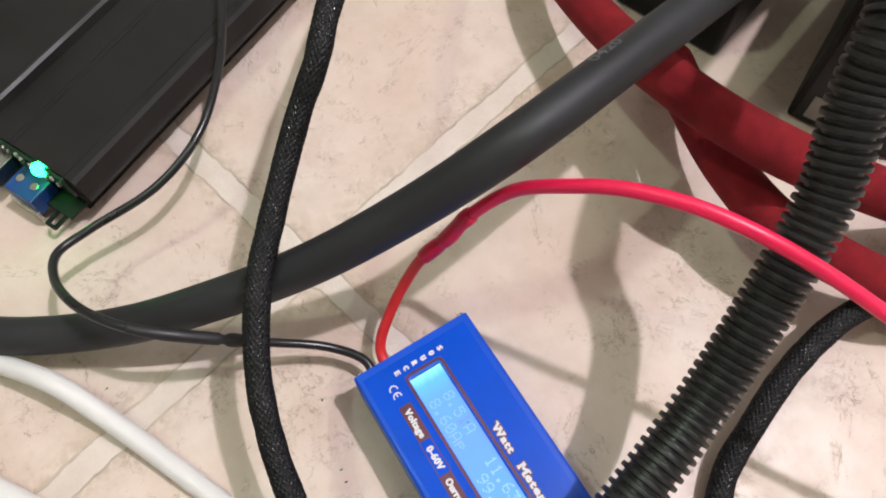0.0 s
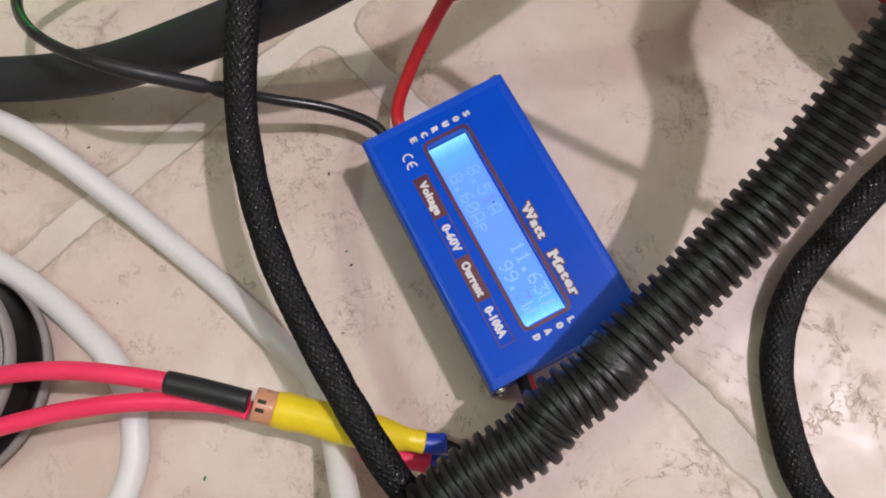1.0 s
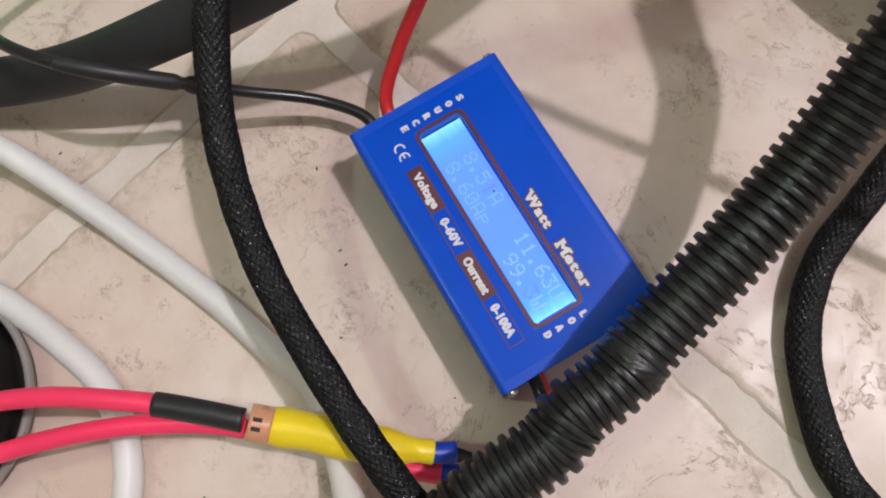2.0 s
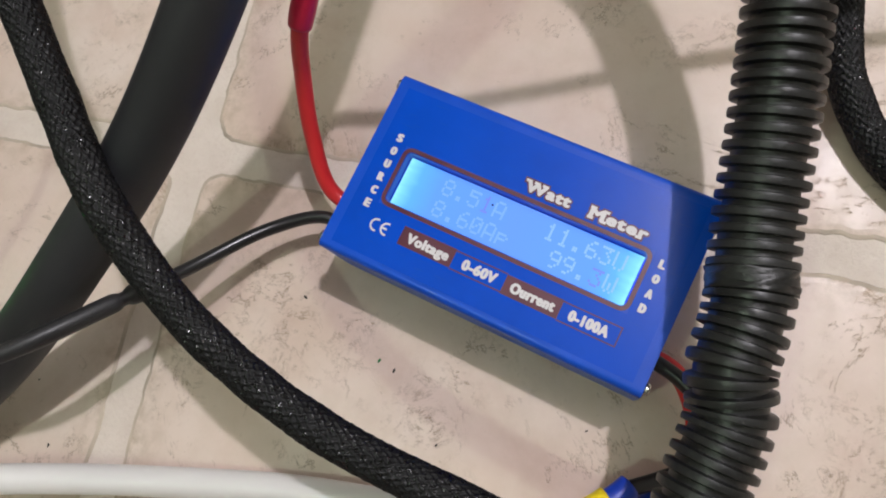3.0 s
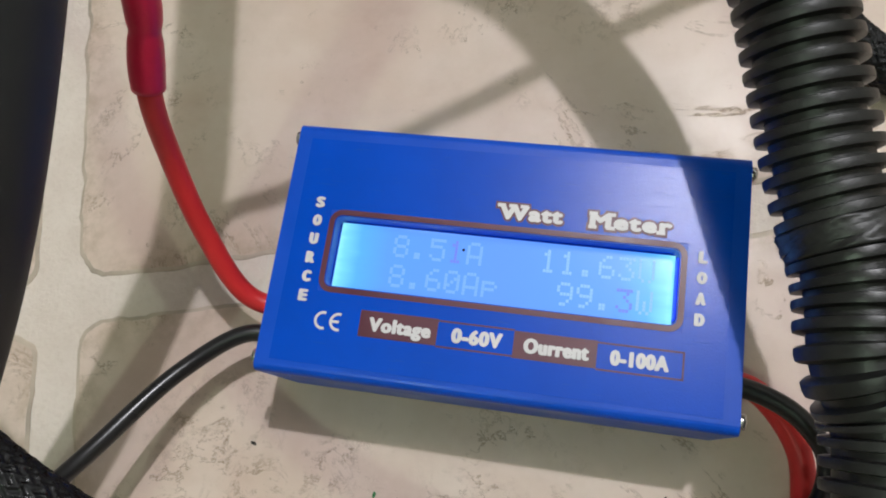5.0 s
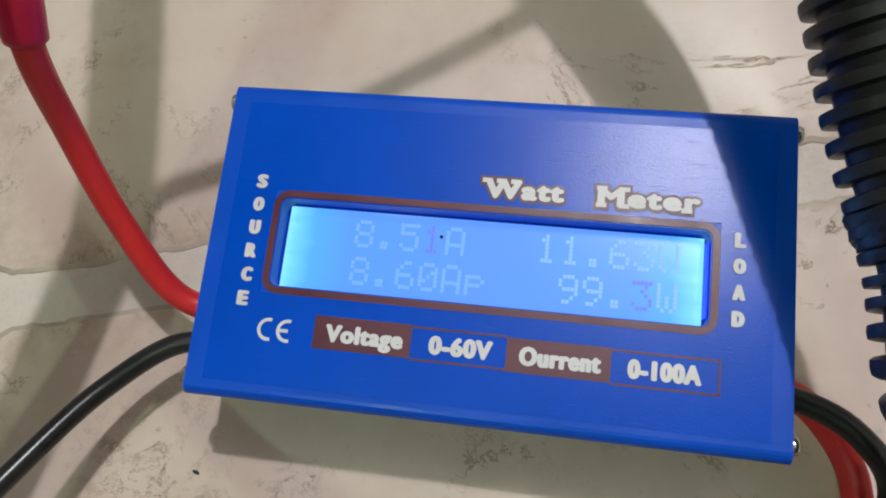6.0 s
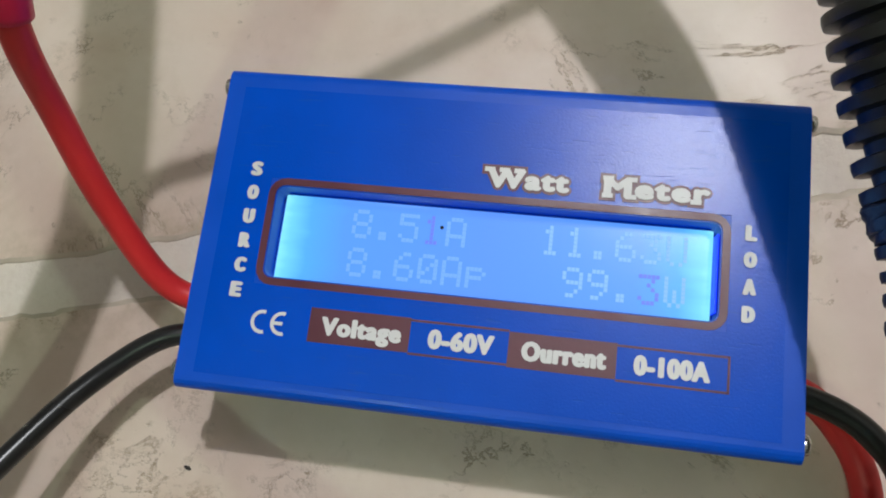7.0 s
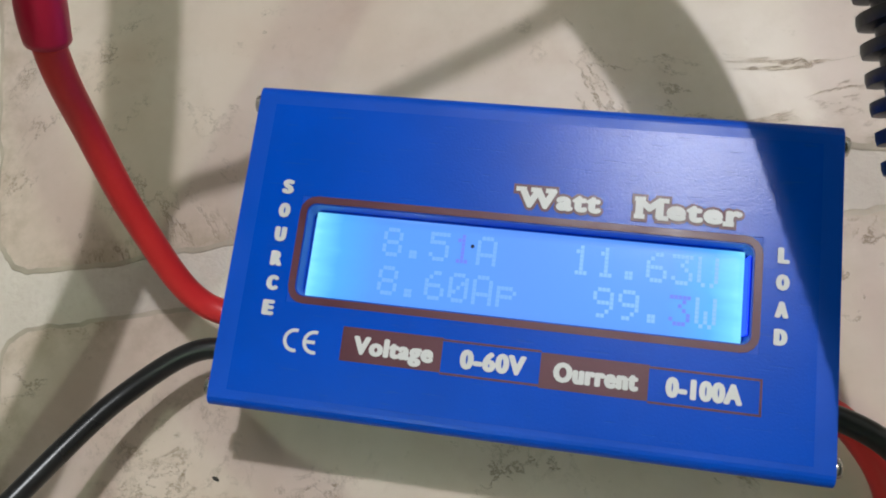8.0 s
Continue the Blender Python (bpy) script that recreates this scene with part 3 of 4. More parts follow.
def conduit():
    pts = [(0.112, -0.2, 0.0088), (0.077, -0.1186, 0.032), (0.0672, -0.0921, 0.037), (0.0598, -0.0644, 0.0405), (0.0582, -0.0441, 0.0423), (0.0548, -0.0363, 0.0439), (0.0533, -0.0249, 0.0448), (0.0483, -0.0091, 0.0467), (0.0421, 0.0126, 0.0521), (0.0335, 0.0389, 0.0606), (0.021, 0.0669, 0.081), (0.0082, 0.09, 0.104), (-0.0062, 0.1041, 0.1262), (-0.0144, 0.1149, 0.1423), (-0.0536, 0.1717, 0.1479), (-0.085, 0.26, 0.135), (-0.1, 0.33, 0.07), (-0.11, 0.37, 0.0088), (-0.12, 0.42, 0.0088)]
    base = smooth_path(pts, 0.0005)
    pitch, total = 0.0033, length(base)
    s, r = [], []
    for k in range(int(total / pitch)):
        for f, rad in ((0.0, 0.0071), (0.18, 0.0071), (0.23, 0.0083), (0.28, 0.0088), (0.50, 0.0089), (0.72, 0.0088), (0.77, 0.0083), (0.82, 0.0071)):
            s.append((k + f) * pitch)
            r.append(rad)
    path = resample(base, np.array(s))
    # a crushed stretch of ribs beside the meter
    dent = np.exp(-((np.linalg.norm(path - np.array((0.0521, -0.0198, 0.0530)), axis=1) / 0.0042) ** 2))
    a = np.linspace(0, 2 * np.pi, 48, endpoint=False)
    rad = np.array(r)[:, None] * (1 - 0.09 * dent[:, None] * np.clip(np.sin(a + 0.6), 0, 1)[None, :]) + 0.00006 * np.sin(3 * a[None, :] + 90 * np.array(s)[:, None])
    pipe = thing("conduit", pts[0], "black corrugated plastic conduit arching over the meter's end", "conduit")
    ob = sweep("corrugated_tube", path, rad, CONDUIT, pipe, "black ribbed plastic tube", 48)
    ob.data.set_sharp_from_angle(angle=radians(38))
    i = int(np.argmax(dent))
    scar = path[i - 4:i + 8]
    scar = resample(scar, 0.0004)
    b = np.linspace(0, 2 * np.pi, 40, endpoint=False)
    rough = 0.0088 + 0.00025 * np.sin(5 * b[None, :] + 900 * np.arange(len(scar))[:, None] * 0.0004) + 0.0002 * np.cos(9 * b[None, :] + np.arange(len(scar))[:, None] * 1.3)
    sweep("crushed_rib", scar, rough, CONDUIT, pipe, "flattened glossy damaged ribs", 40)


def source_red():
    pts = [(-0.0405, -0.0345, 0.0105), (-0.0514, -0.0329, 0.0144), (-0.0582, -0.0234, 0.0254), (-0.0613, -0.0132, 0.038), (-0.0598, -0.0066, 0.0517), (-0.0571, 0.0022, 0.0625), (-0.0554, 0.0095, 0.0732), (-0.0491, 0.022, 0.0878), (-0.0357, 0.0318, 0.101), (-0.0233, 0.0414, 0.1083), (-0.008, 0.052, 0.1116), (0.0083, 0.062, 0.1106), (0.025, 0.0721, 0.1056), (0.0444, 0.0825, 0.0984), (0.0839, 0.1012, 0.086), (0.1391, 0.121, 0.0422), (0.18, 0.12, 0.0023), (0.22, 0.11, 0.0023)]
    wire = thing("red_wire", pts[0], "red silicone wire spliced to a crimson wire from the meter", "wire")
    path = smooth_path(pts, 0.0008)
    cut0, cut1 = (-0.0584, -0.0074, 0.0530), (-0.0535, 0.0085, 0.0755)
    sweep("lead", stretch(path, pts[0], cut0), 0.0021, WIRE_RED, wire, "bright red silicone lead", 28)
    sweep("supply", stretch(path, cut1, pts[-1]), 0.0023, WIRE_CRIMSON, wire, "crimson insulated wire", 28)
    seg = stretch(path, cut0, cut1)
    x = np.linspace(0, 1, len(seg))
    sweep("shrink_sleeve", seg, 0.0027 + 0.0003 * np.exp(-((x - 0.15) / 0.16) ** 2) + 0.0004 * np.exp(-((x - 0.9) / 0.1) ** 2) + 0.0003 * np.exp(-((x - 0.55) / 0.16) ** 2) - 0.0003 * np.exp(-((x - 0.36) / 0.04) ** 2), SHRINK_RED, wire, "crimson heat-shrink over the splice", 28)


def source_black():
    pts = [(-0.0405, -0.0415, 0.0105), (-0.0501, -0.04, 0.0124), (-0.0619, -0.0493, 0.0149), (-0.0731, -0.0688, 0.0241), (-0.0778, -0.0823, 0.0369), (-0.0911, -0.1048, 0.0495), (-0.1105, -0.1188, 0.0463), (-0.1333, -0.1252, 0.0369), (-0.1466, -0.122, 0.0317), (-0.151, -0.1084, 0.03), (-0.1523, -0.0772, 0.0338), (-0.1623, -0.0527, 0.0388), (-0.1872, -0.0312, 0.0418), (-0.2191, -0.0151, 0.042), (-0.2388, -0.0064, 0.0423)]
    wire = thing("black_wire", pts[0], "thin black wire with shrink-sleeved splice, looping over the tiles", "wire")
    path = smooth_path(pts, 0.0008)
    sweep("insulation", path, 0.0018, WIRE_BLACK, wire, "", 20)
    seg = stretch(path, (-0.0930, -0.1070, 0.0450), (-0.0745, -0.0760, 0.0300))
    x = np.linspace(0, 1, len(seg))
    sweep("shrink_sleeve", seg, 0.0024 - 0.0008 * np.exp(-((x - 0.20) / 0.03) ** 2) + 0.0003 * np.exp(-((x - 0.10) / 0.06) ** 2) - 0.0005 * np.clip((x - 0.7) / 0.3, 0, 1), SHRINK_BLACK, wire, "black heat-shrink splice", 20)


def loose_cable(name, pts, r, mat, label, category="cable", seg=32):
    return tagged(sweep(name, smooth_path(pts, 0.0015), r, mat, seg=seg), label, category)


rubber_hose()
conduit()
source_red()
source_black()
braided("braided_cable", [(-0.3, 0.14, 0.0047), (-0.26, 0.11, 0.03), (-0.2116, 0.07, 0.0808), (-0.1601, 0.0236, 0.0927), (-0.1519, 0.0179, 0.098), (-0.1351, 0.0032, 0.099), (-0.1237, -0.0077, 0.0937), (-0.1172, -0.0188, 0.0843), (-0.1073, -0.0311, 0.076), (-0.0929, -0.0453, 0.0697), (-0.0742, -0.061, 0.0649), (-0.048, -0.0758, 0.0551), (-0.0171, -0.0835, 0.0466), (0.0155, -0.0843, 0.0395), (0.0477, -0.0821, 0.0336), (0.0709, -0.0782, 0.0268), (0.105, -0.085, 0.0047), (0.13, -0.1, 0.0047)], 0.0043, "black cable in glossy braided sleeve crossing the power cable", "cable")
braided("braided_cable", [(0.1196, 0.021, 0.0061), (0.1055, 0.0205, 0.0052), (0.0885, 0.0254, 0.0048), (0.0713, 0.0342, 0.0048), (0.0564, 0.0492, 0.0072), (0.0473, 0.0696, 0.0109), (0.0386, 0.0957, 0.0144), (0.0347, 0.1244, 0.0173), (0.038, 0.1461, 0.0198), (0.0467, 0.1736, 0.0202)], 0.0047, "black braided sleeve cable curving across the pale tiles", "cable")
loose_cable("white_cable", [(-0.1707, -0.2037, 0.0061), (-0.1473, -0.1807, 0.004), (-0.1059, -0.1462, 0.016), (-0.0823, -0.1336, 0.0094), (-0.0529, -0.1199, 0.0052), (-0.0265, -0.1083, 0.004), (0, -0.0987, 0.0052), (0.01, -0.0948, 0.0041), (0.0311, -0.0954, 0.0114), (0.045, -0.0975, 0.0185), (0.0614, -0.1007, 0.0255)], 0.0041, WHITE_PVC, "smooth white cable curving over the tiles")
loose_cable("white_cable", [(-0.0943, -0.1884, 0.0075), (-0.0722, -0.1733, 0.0054), (-0.0547, -0.1631, 0.0043), (-0.0381, -0.1557, 0.0043), (-0.0227, -0.1504, 0.0043), (-0.0063, -0.15, 0.005), (0.0094, -0.1557, 0.0049), (0.0192, -0.1649, 0.0048), (0.0289, -0.1791, 0.0043)], 0.0043, WHITE_PVC, "smooth white cable bent in a loop beside the round tin")
loose_cable("red_sleeved_cable", [(-0.2146, 0.1516, 0.0106), (-0.1622, 0.1295, 0.0297), (-0.1162, 0.1207, 0.0396), (-0.0781, 0.1154, 0.0524), (-0.0431, 0.117, 0.06), (-0.0196, 0.1255, 0.0604), (-0.0029, 0.1415, 0.0526), (0.0165, 0.1672, 0.0371), (0.0347, 0.2006, 0.0106)], 0.0094, RED_BRAID, "thick cable in dull red woven sleeve", seg=48)
loose_cable("red_sleeved_cable", [(-0.1014, 0.1537, 0.0106), (-0.0696, 0.1334, 0.0264), (-0.0355, 0.1217, 0.0326), (-0.0082, 0.1195, 0.0346), (0.0147, 0.1279, 0.0326), (0.0398, 0.1445, 0.0264), (0.0581, 0.1676, 0.0106)], 0.0094, RED_BRAID, "thick cable in dull red woven sleeve under another", seg=48)
loose_cable("meter_lead", [(0.0405, -0.0375, 0.0115), (0.0495, -0.0392, 0.0115), (0.0558, -0.0424, 0.0115), (0.0608, -0.0486, 0.011), (0.06, -0.0559, 0.011), (0.0547, -0.0619, 0.013), (0.0478, -0.0678, 0.0185)], 0.0019, WIRE_BLACK, "black load wire bending under the conduit", "wire")
loose_cable("meter_lead", [(0.0405, -0.0365, 0.0075), (0.0486, -0.0378, 0.007), (0.0545, -0.0425, 0.005), (0.0583, -0.0488, 0.004), (0.0588, -0.0568, 0.005), (0.0569, -0.0643, 0.009), (0.0539, -0.0693, 0.013)], 0.0023, WIRE_RED, "red load wire bending under the conduit", "wire")


def load_harness():
    up, low = [(-0.0381, -0.2164, 0.013), (-0.0327, -0.1918, 0.0228), (-0.0264, -0.1707, 0.0311), (-0.0171, -0.1507, 0.0354), (-0.0069, -0.1349, 0.0368), (0.0007, -0.1245, 0.0361), (0.0142, -0.1089, 0.0335), (0.0182, -0.1046, 0.0315)], [(-0.0218, -0.2228, 0.0134), (-0.0197, -0.2003, 0.0187), (-0.0145, -0.1784, 0.0254), (-0.0083, -0.1569, 0.0289), (-0.0005, -0.1369, 0.0303), (0.0109, -0.1165, 0.0291), (0.0171, -0.1094, 0.0276), (0.0223, -0.1049, 0.0269)]
    tool = thing("wire_harness", (up[-1][0], up[-1][1], 0), "two pink-red wires ending in a yellow shrink-wrapped connector", "wires")
    p1, p2 = smooth_path(up, 0.001), smooth_path(low, 0.001)
    mouth = (0.0143, -0.1092, 0.031)
    sweep("wire", stretch(p1, up[0], mouth), 0.0027, WIRE_PINK, tool, "", 24)
    sweep("wire", stretch(p2, low[0], mouth), 0.0027, WIRE_PINK, tool, "", 24)
    sweep("shrink_sleeve", stretch(p1, (-0.0008, -0.1263, 0.0340), (0.0138, -0.1094, 0.0310)), 0.0032, SHRINK_BLACK, tool, "black heat-shrink sleeve", 24)
    yel = smooth_path([(0.0176, -0.1054, 0.028), (0.026, -0.095, 0.027), (0.0359, -0.0842, 0.025), (0.0454, -0.0716, 0.021)], 0.0008)
    x = np.linspace(0, 1, len(yel))
    sweep("connector_wrap", yel, 0.0052 - 0.0018 * np.clip((x - 0.70) / 0.2, 0, 1) - 0.0006 * np.clip((0.1 - x) / 0.1, 0, 1) + 0.0002 * np.sin(x * 19), YELLOW, tool, "glossy yellow heat-shrink", 32)
    amber = smooth_path([(0.0150, -0.1084, 0.0305), (0.0187, -0.1042, 0.0290)], 0.0008)
    clear = sweep("marker_sleeve", amber, 0.0049, CLEAR, tool, "amber clear sleeve with print", 24)
    ahead = Vector(amber[-1] - amber[0]).normalized()
    side = Vector((0, 0, 1)).cross(ahead).normalized()
    for k in (-0.0012, 0.0012):
        place = Matrix((ahead, side, ahead.cross(side))).transposed().to_4x4()
        place.translation = Vector(amber[len(amber) // 2]) + side * k + Vector((0, 0, 0.0048))
        part("print_mark", box_bm((0.0024, 0.0011, 0.0004), place), FLECK_DARK, clear)
    blue = smooth_path([(0.0447, -0.073, 0.021), (0.0468, -0.0697, 0.02), (0.0484, -0.0665, 0.019)], 0.0008)
    sweep("end_sleeve", blue, 0.0029, BLUE_SHRINK, tool, "blue heat-shrink end", 20)
    sweep("end_sleeve", smooth_path([(0.0506, -0.0738, 0.014), (0.0529, -0.0706, 0.013), (0.0554, -0.0671, 0.013)], 0.0008), 0.0027, BLUE_SHRINK, tool, "blue heat-shrink end", 20)
    sweep("tail", smooth_path([(0.0388, -0.0891, 0.016), (0.0427, -0.0837, 0.0155), (0.047, -0.0785, 0.015), (0.0512, -0.0733, 0.014)], 0.0008), 0.0030, WIRE_PINK, tool, "", 20)


load_harness()


# ---------------------------------------------------------------- round tin
def round_tin():
    cx, cy, r = (-0.0457, -0.2028, 0.036)
    tin = thing("round_tin", (cx, cy, 0), "round dark tin with pale grey ribbed rim bands", "tin")
    part("body", disc_bm(r - 0.0022, 0.022, Matrix.Translation((cx, cy, 0.011)), 0.001, 96), BLACK_PLASTIC, tin, "black side", True)
    a = np.linspace(0, 2 * np.pi, 129)
    for rr, z, t in ((r, 0.006, 0.0013), (r - 0.0032, 0.0205, 0.0015)):
        loop = np.stack([cx + rr * np.cos(a), cy + rr * np.sin(a), np.full_like(a, z)], axis=1)
        sweep("rim_band", loop, t, GREY_RUBBER, tin, "pale grey rim band", 16, 1.4)
    part("collar", disc_bm(r - 0.0045, 0.0012, Matrix.Translation((cx, cy, 0.0218)), 0.0003, 96), GREY_RUBBER, tin, "pale grey collar")
    part("lid", disc_bm(r - 0.011, 0.0016, Matrix.Translation((cx, cy, 0.0226)), 0.0005, 96), DARK_DISC, tin, "dark grey lid disc", False)


round_tin()


# ---------------------------------------------------------------- charge controller
def controller():
    ax, ay = (-0.1757, -0.1062)
    bx, by = (-0.2272, 0.0010)
    d = Vector((bx - ax, by - ay, 0)).normalized()
    n = Vector((-d.y, d.x, 0))          # away from the meter
    base = thing("power_inverter", (ax, ay, 0), "black finned aluminium power inverter with glowing green diode", "inverter")
    frame_m = Matrix((d, n, Vector((0, 0, 1)))).transposed().to_4x4()
    frame_m.translation = Vector((ax, ay, 0))
    L, WD, HT = 0.30, 0.12, 0.030
    # extruded cross-section across the width: undercut foot, lip, broad face with grooves, shoulder ridge
    prof = [(0.008, 0), (0.007, 0.014), (-0.0030, 0.0165), (-0.0034, 0.0190), (-0.0026, 0.0200), (-0.0006, 0.0285), (0.0010, HT)]
    for y in (0.0046, 0.0350, 0.0372):
        prof += [(y, HT), (y + 0.0003, HT - 0.0004), (y + 0.0008, HT - 0.0004), (y + 0.0011, HT)]
    prof += [(0.0520, HT), (0.0535, HT + 0.0035), (0.0550, HT + 0.0045), (0.0565, HT + 0.0040), (0.0580, HT - 0.001), (0.0600, HT - 0.003), (WD, HT - 0.003), (WD, 0)]
    bm = bmesh.new()
    ends = [[bm.verts.new((x, y, z)) for y, z in prof] for x in (0, L)]
    for i in range(len(prof)):
        j = (i + 1) % len(prof)
        bm.faces.new((ends[0][i], ends[0][j], ends[1][j], ends[1][i]))
    bm.faces.new(ends[0][::-1])
    bm.faces.new(ends[1])
    bm.transform(frame_m)
    part("case", bm, CASE_BLACK, base, "black anodised extruded case")
    board = part("circuit_board", box_bm((0.0016, 0.064, 0.014), frame_m @ Matrix.Translation((-0.0010, 0.038, 0.0215)), 0.0002), PCB, base, "green circuit board edge")
    for k in range(26):
        y, z = 0.006 + 0.0024 * k, 0.024 + 0.0045 * random.random()
        part("solder_joint", disc_bm(0.0006 + 0.0005 * random.random(), 0.0022, frame_m @ Matrix.Translation((-0.0022 - 0.001 * random.random(), y, z)), 0.0003, 10), SOLDER if k % 3 else PCB, board)
    part("diode", disc_bm(0.0030, 0.0044, frame_m @ Matrix.Translation((-0.0022, 0.0190, 0.0275)), 0.0014, 20), LED_GREEN, base, "lit green diode", True)
    term = part("terminal_block", box_bm((0.0125, 0.0165, 0.011), frame_m @ Matrix.Translation((-0.0085, 0.0265, 0.0125)), 0.0006), TERMINAL_BLUE, base, "blue screw terminal block")
    for y in (0.0222, 0.0308):
        part("terminal_screw", disc_bm(0.0020, 0.0010, frame_m @ Matrix.Translation((-0.0080, y, 0.0183)), 0.0003, 14), STEEL, term)
    part("terminal_foot", box_bm((0.0015, 0.0175, 0.010), frame_m @ Matrix.Translation((-0.0155, 0.0265, 0.0055)), 0.0003), STEEL, term)
    part("end_plate", box_bm((0.0100, 0.0200, 0.0016), frame_m @ Matrix.Translation((-0.0050, 0.0135, 0.0098)), 0.0003), BLACK_PLASTIC, base, "black end bracket")
    part("end_cap", box_bm((0.004, 0.104, 0.0140), frame_m @ Matrix.Translation((0.0005, 0.062, 0.0072)), 0.0006), BLACK_PLASTIC, base)
    tab = bmesh.new()
    ring = []
    for rx, ry in ((0.0046, 0.0032), (0.0030, 0.0016)):
        ring.append([tab.verts.new((-0.0128 + rx * max(-1, min(1, 1.3 * math.cos(a))), 0.0098 + ry * max(-1, min(1, 1.3 * math.sin(a))), 0.0082)) for a in np.linspace(0, 2 * math.pi, 32, endpoint=False)])
    for i in range(32):
        j = (i + 1) % 32
        tab.faces.new((ring[0][i], ring[0][j], ring[1][j], ring[1][i]))
    ext = bmesh.ops.extrude_face_region(tab, geom=tab.faces[:])
    bmesh.ops.translate(tab, vec=(0, 0, 0.0014), verts=[v for v in ext["geom"] if isinstance(v, bmesh.types.BMVert)])
    tab.transform(frame_m)
    part("mounting_tab", tab, BLACK_PLASTIC, base, "black slotted mounting tab")
    sock = part("metal_socket", box_bm((0.014, 0.016, 0.009), frame_m @ Matrix.Translation((-0.0085, 0.0480, 0.0160)), 0.0005), STEEL, base, "bright metal socket")
    part("socket_mouth", box_bm((0.001, 0.012, 0.005), frame_m @ Matrix.Translation((-0.0158, 0.0480, 0.0160)), 0.0002), BLACK_PLASTIC, sock)
    part("red_plug", box_bm((0.007, 0.005, 0.006), frame_m @ Matrix.Translation((-0.0050, 0.0605, 0.0180)), 0.0008), WIRE_RED, base, "small red plug")
    return base


controller()


# ---------------------------------------------------------------- dark case behind the red cables
def battery_case():
    x, y = (-0.0977, 0.1794)
    lng, dep, hgt = 0.13, 0.06, 0.07
    ob = thing("battery_case", (x, y, 0), "black plastic case corner behind red cables", "case")
    m = Matrix.Translation((x, y, 0)) @ Matrix.Rotation(radians(107.7), 4, "Z")
    part("shell", box_bm((lng, dep, hgt), m @ Matrix.Translation((lng / 2, dep / 2, hgt / 2)), 0.003, 3), BLACK_PLASTIC, ob, "black moulded shell")
    part("lid", box_bm((lng - 0.004, dep - 0.004, 0.004), m @ Matrix.Translation((lng / 2, dep / 2, hgt + 0.002)), 0.0015, 3), BLACK_PLASTIC, ob)


battery_case()


def black_adapter():
    """Black box under the conduit with a pale label on its end."""
    x, y = (-0.0544, 0.1854)
    lng, dep, hgt = 0.10, 0.05, 0.095
    ob = thing("power_adapter", (x, y, 0), "tall black box with small pale label beside red cables", "adapter")
    m = Matrix.Translation((x, y, 0)) @ Matrix.Rotation(radians(115.6), 4, "Z")
    part("shell", box_bm((lng, dep, hgt), m @ Matrix.Translation((lng / 2, -dep / 2, hgt / 2)), 0.002, 3), BLACK_PLASTIC, ob, "black moulded shell")
    part("end_panel", box_bm((0.0012, dep - 0.006, hgt - 0.006), m @ Matrix.Translation((-0.0005, -dep / 2, hgt / 2)), 0.0004), CASE_BLACK, ob, "black end panel")
    part("label", box_bm((0.0004, 0.009, 0.014), m @ Matrix.Translation((-0.0013, -0.0115, 0.013))), GREY_RUBBER, ob, "pale grey paper label")


black_adapter()


# ---------------------------------------------------------------- crumbs on the floor
def fleck(x, y, size, mat, label, seed):
    rnd = random.Random(seed)
    bm = bmesh.new()
    bmesh.ops.create_icosphere(bm, subdivisions=1, radius=size * 0.6)
    for v in bm.verts:
        v.co *= 0.6 + 0.8 * rnd.random()
        v.co.z *= 0.4
    bm.transform(Matrix.Translation((x, y, size * 0.21)) @ Matrix.Rotation(rnd.random() * 6, 4, "Z") @ Matrix.Diagonal((1.5, 0.8, 1, 1)))
    return tagged(part("crumb", bm, mat), label, "crumb", "crumbs on the floor")


for k, (x, y, s, green) in enumerate([(-0.0173, -0.069, 0.0008, 0), (-0.0222, -0.0682, 0.0008, 1), (0.0229, -0.1391, 0.001, 1), (-0.1003, -0.1333, 0.0008, 0), (-0.1136, -0.1187, 0.0005, 0), (-0.05, -0.0619, 0.0007, 0), (0.0019, -0.081, 0.0006, 0), (-0.0425, -0.144, 0.0005, 0), (0.035, -0.0602, 0.0005, 0)]):
    fleck(x, y, s, FLECK_GREEN if green else FLECK_DARK, "tiny green scrap on the tile" if green else "tiny dark crumb on the tile", k)


# ---------------------------------------------------------------- floor tiles
TILE_SIZE, JOINT, TURN_DEG = 0.33, 0.0092, 14.2
ORIGIN = Vector((-0.1045, -0.0382))
floor = tagged(part("floor", box_bm((2 * ROOM + 0.2, 2 * ROOM + 0.2, 0.1), Matrix.Translation((0, 0, -0.0505))), GROUT), "pale grout bed under beige stone floor tiles", "floor", kind="structure")


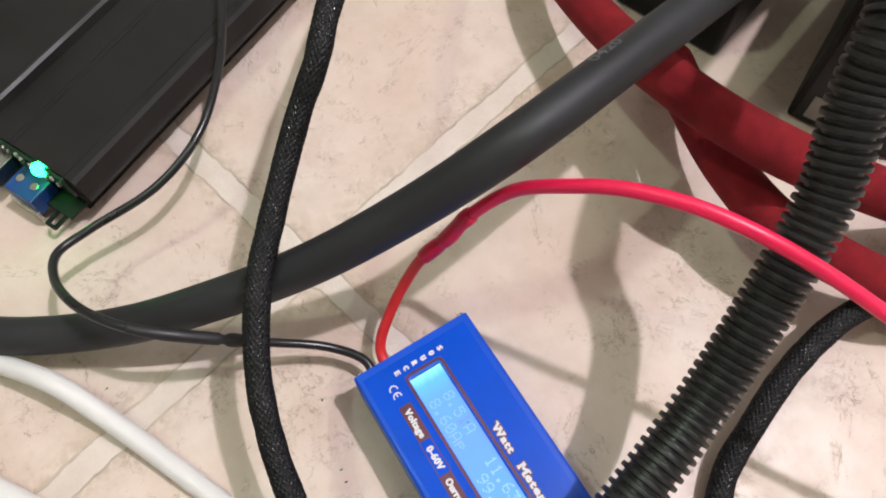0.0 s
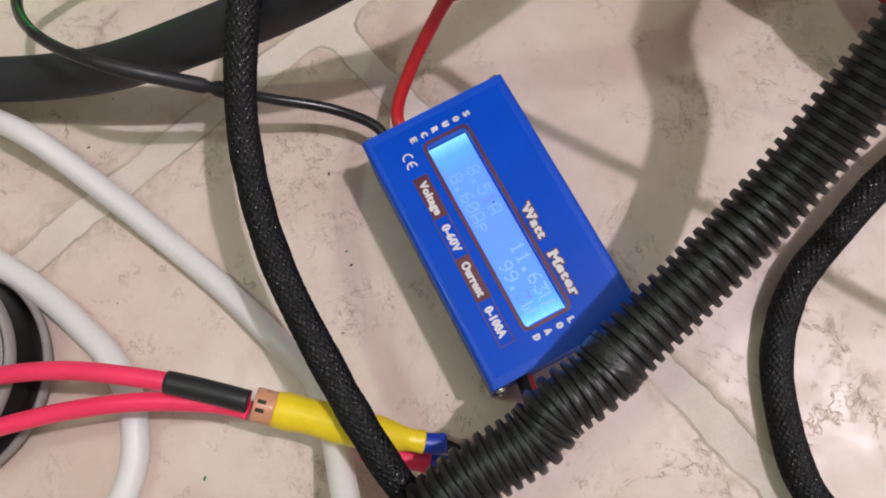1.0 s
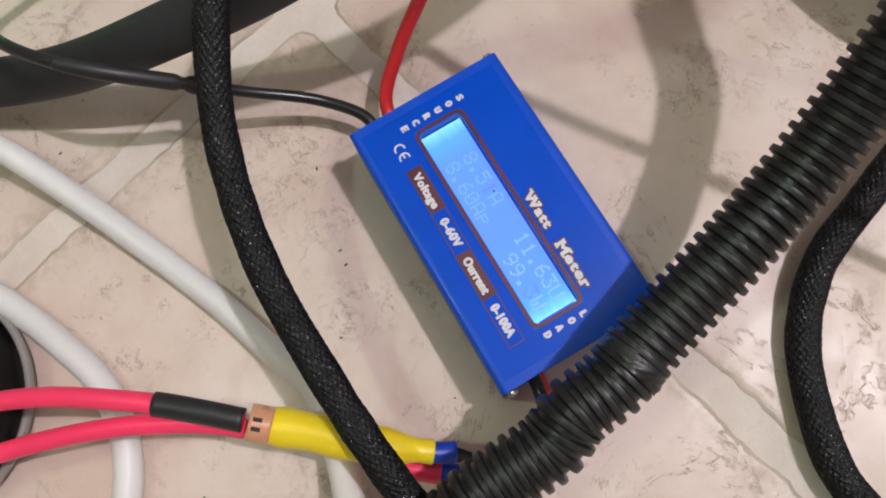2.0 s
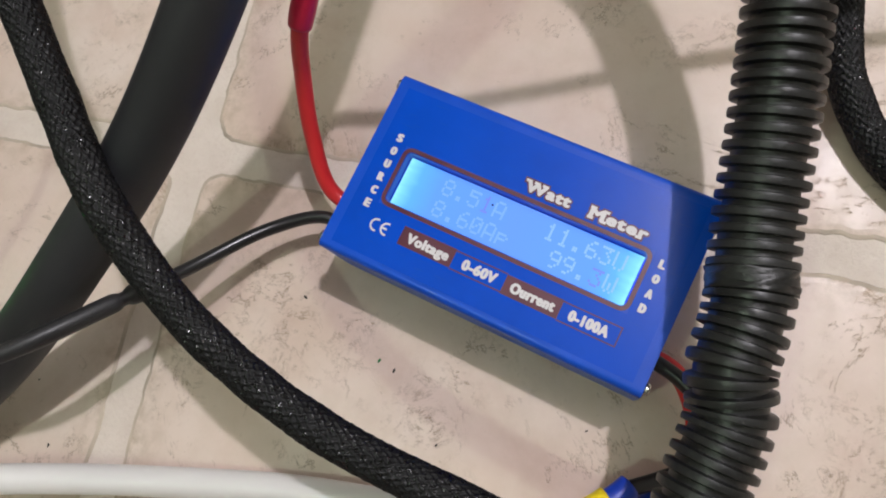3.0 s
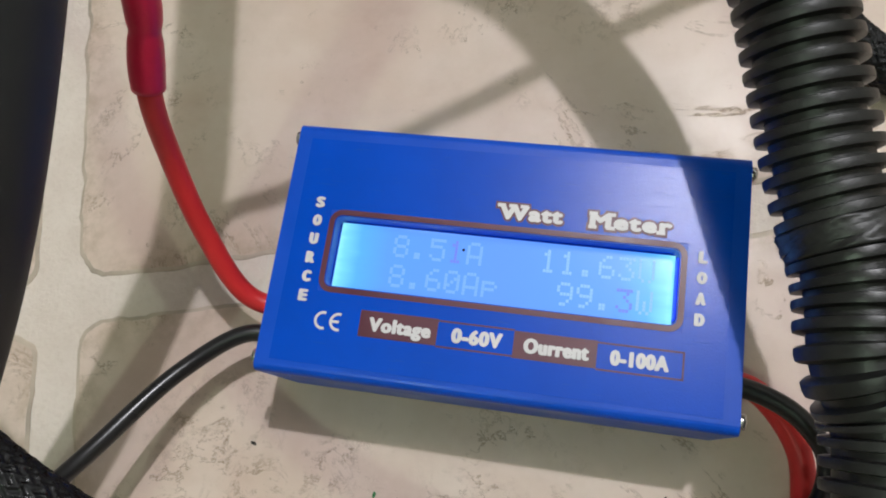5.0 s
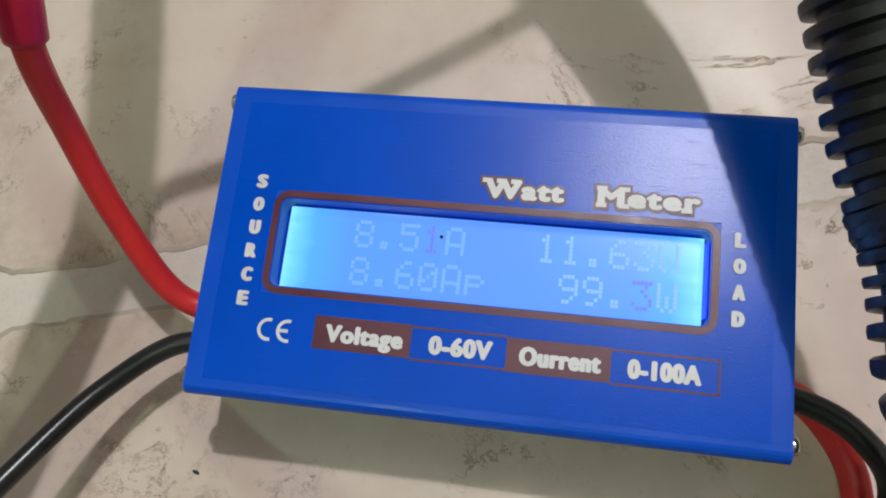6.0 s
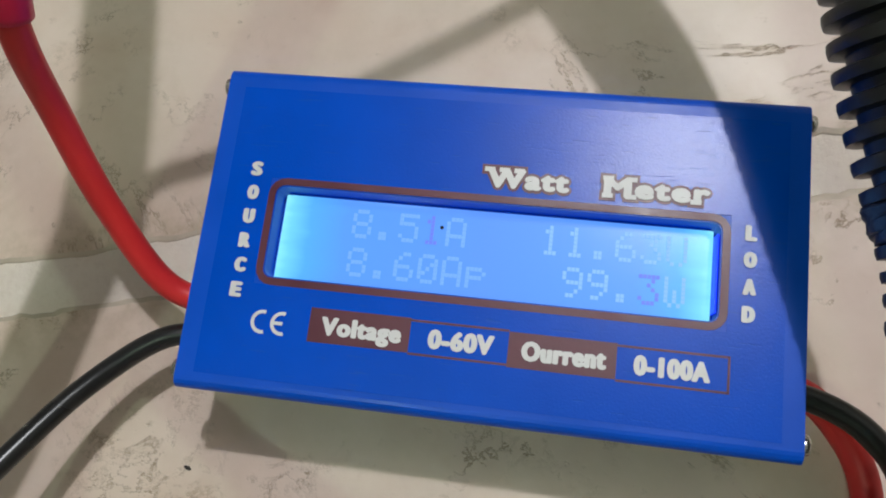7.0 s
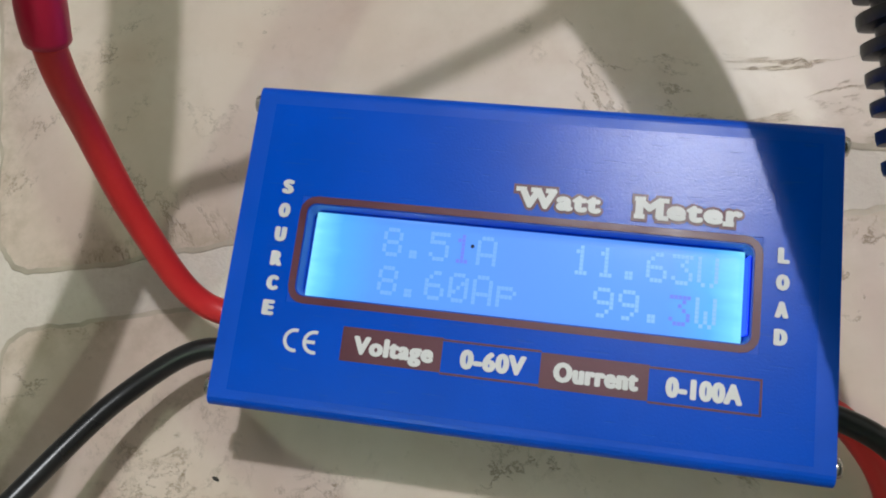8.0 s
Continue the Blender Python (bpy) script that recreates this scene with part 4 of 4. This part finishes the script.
def tile_mesh(n, seed):
    half, rc = (TILE_SIZE - JOINT) / 2, 0.007
    out = []
    per = n // 4
    for k in range(4):
        sx, sy = ((1, 1), (-1, 1), (-1, -1), (1, -1))[k]
        for a in np.linspace(0, math.pi / 2, max(3, n // 24)):
            b = a + k * math.pi / 2
            out.append((sx * (half - rc) + rc * math.cos(b), sy * (half - rc) + rc * math.sin(b)))
        nx, ny = ((-1, 1), (-1, -1), (1, -1), (1, 1))[k]
        x0, y0 = out[-1]
        ex, ey = ((-(half - rc), half), (-half, -(half - rc)), ((half - rc), -half), (half, (half - rc)))[k]
        for q in np.linspace(0, 1, per)[1:-1]:
            out.append((x0 + (ex - x0) * q, y0 + (ey - y0) * q))
    verts, faces = [], []
    m = len(out)
    rings = ((0, -0.006), (0.0001, -0.0007), (0.0006, -0.0003), (0.0016, -0.0001), (0.0030, 0.0))
    for inset, z in rings:
        for x, y in out:
            w = noise.noise(Vector((x * 160, y * 160, seed))) * 0.0013 + noise.noise(Vector((x * 600, y * 600, seed))) * 0.0004
            l = math.hypot(x, y)
            f = 1 - (inset + w + 0.0003) / l
            verts.append((x * f, y * f, z))
    for r in range(len(rings) - 1):
        for i in range(m):
            j = (i + 1) % m
            faces.append((r * m + i, r * m + j, (r + 1) * m + j, (r + 1) * m + i))
    faces.append(tuple(range((len(rings) - 1) * m, len(rings) * m)))
    me = bpy.data.meshes.new("tile")
    me.from_pydata(verts, [], faces)
    me.materials.append(TILE)
    me.materials.append(TILE_EDGE)
    for p in me.polygons[:m * (len(rings) - 2)]:
        p.material_index = 1
    return me


fine_meshes = [tile_mesh(640, s) for s in (1.3, 5.7)]
coarse = tile_mesh(24, 9.1)
turn = Matrix.Rotation(radians(TURN_DEG), 4, "Z")
for i in range(-9, 9):
    for j in range(-9, 9):
        c = turn @ Vector(((i + 0.5) * TILE_SIZE, (j + 0.5) * TILE_SIZE, 0))
        x, y = c.x + ORIGIN.x, c.y + ORIGIN.y
        if abs(x) > ROOM - 0.11 or abs(y) > ROOM - 0.11:
            continue
        near = math.hypot(x, y) < 0.55
        ob = new("tile", fine_meshes[(i + j) % 2] if near else coarse)
        ob.matrix_world = Matrix.Translation((x, y, 0)) @ turn
        ob.parent = floor
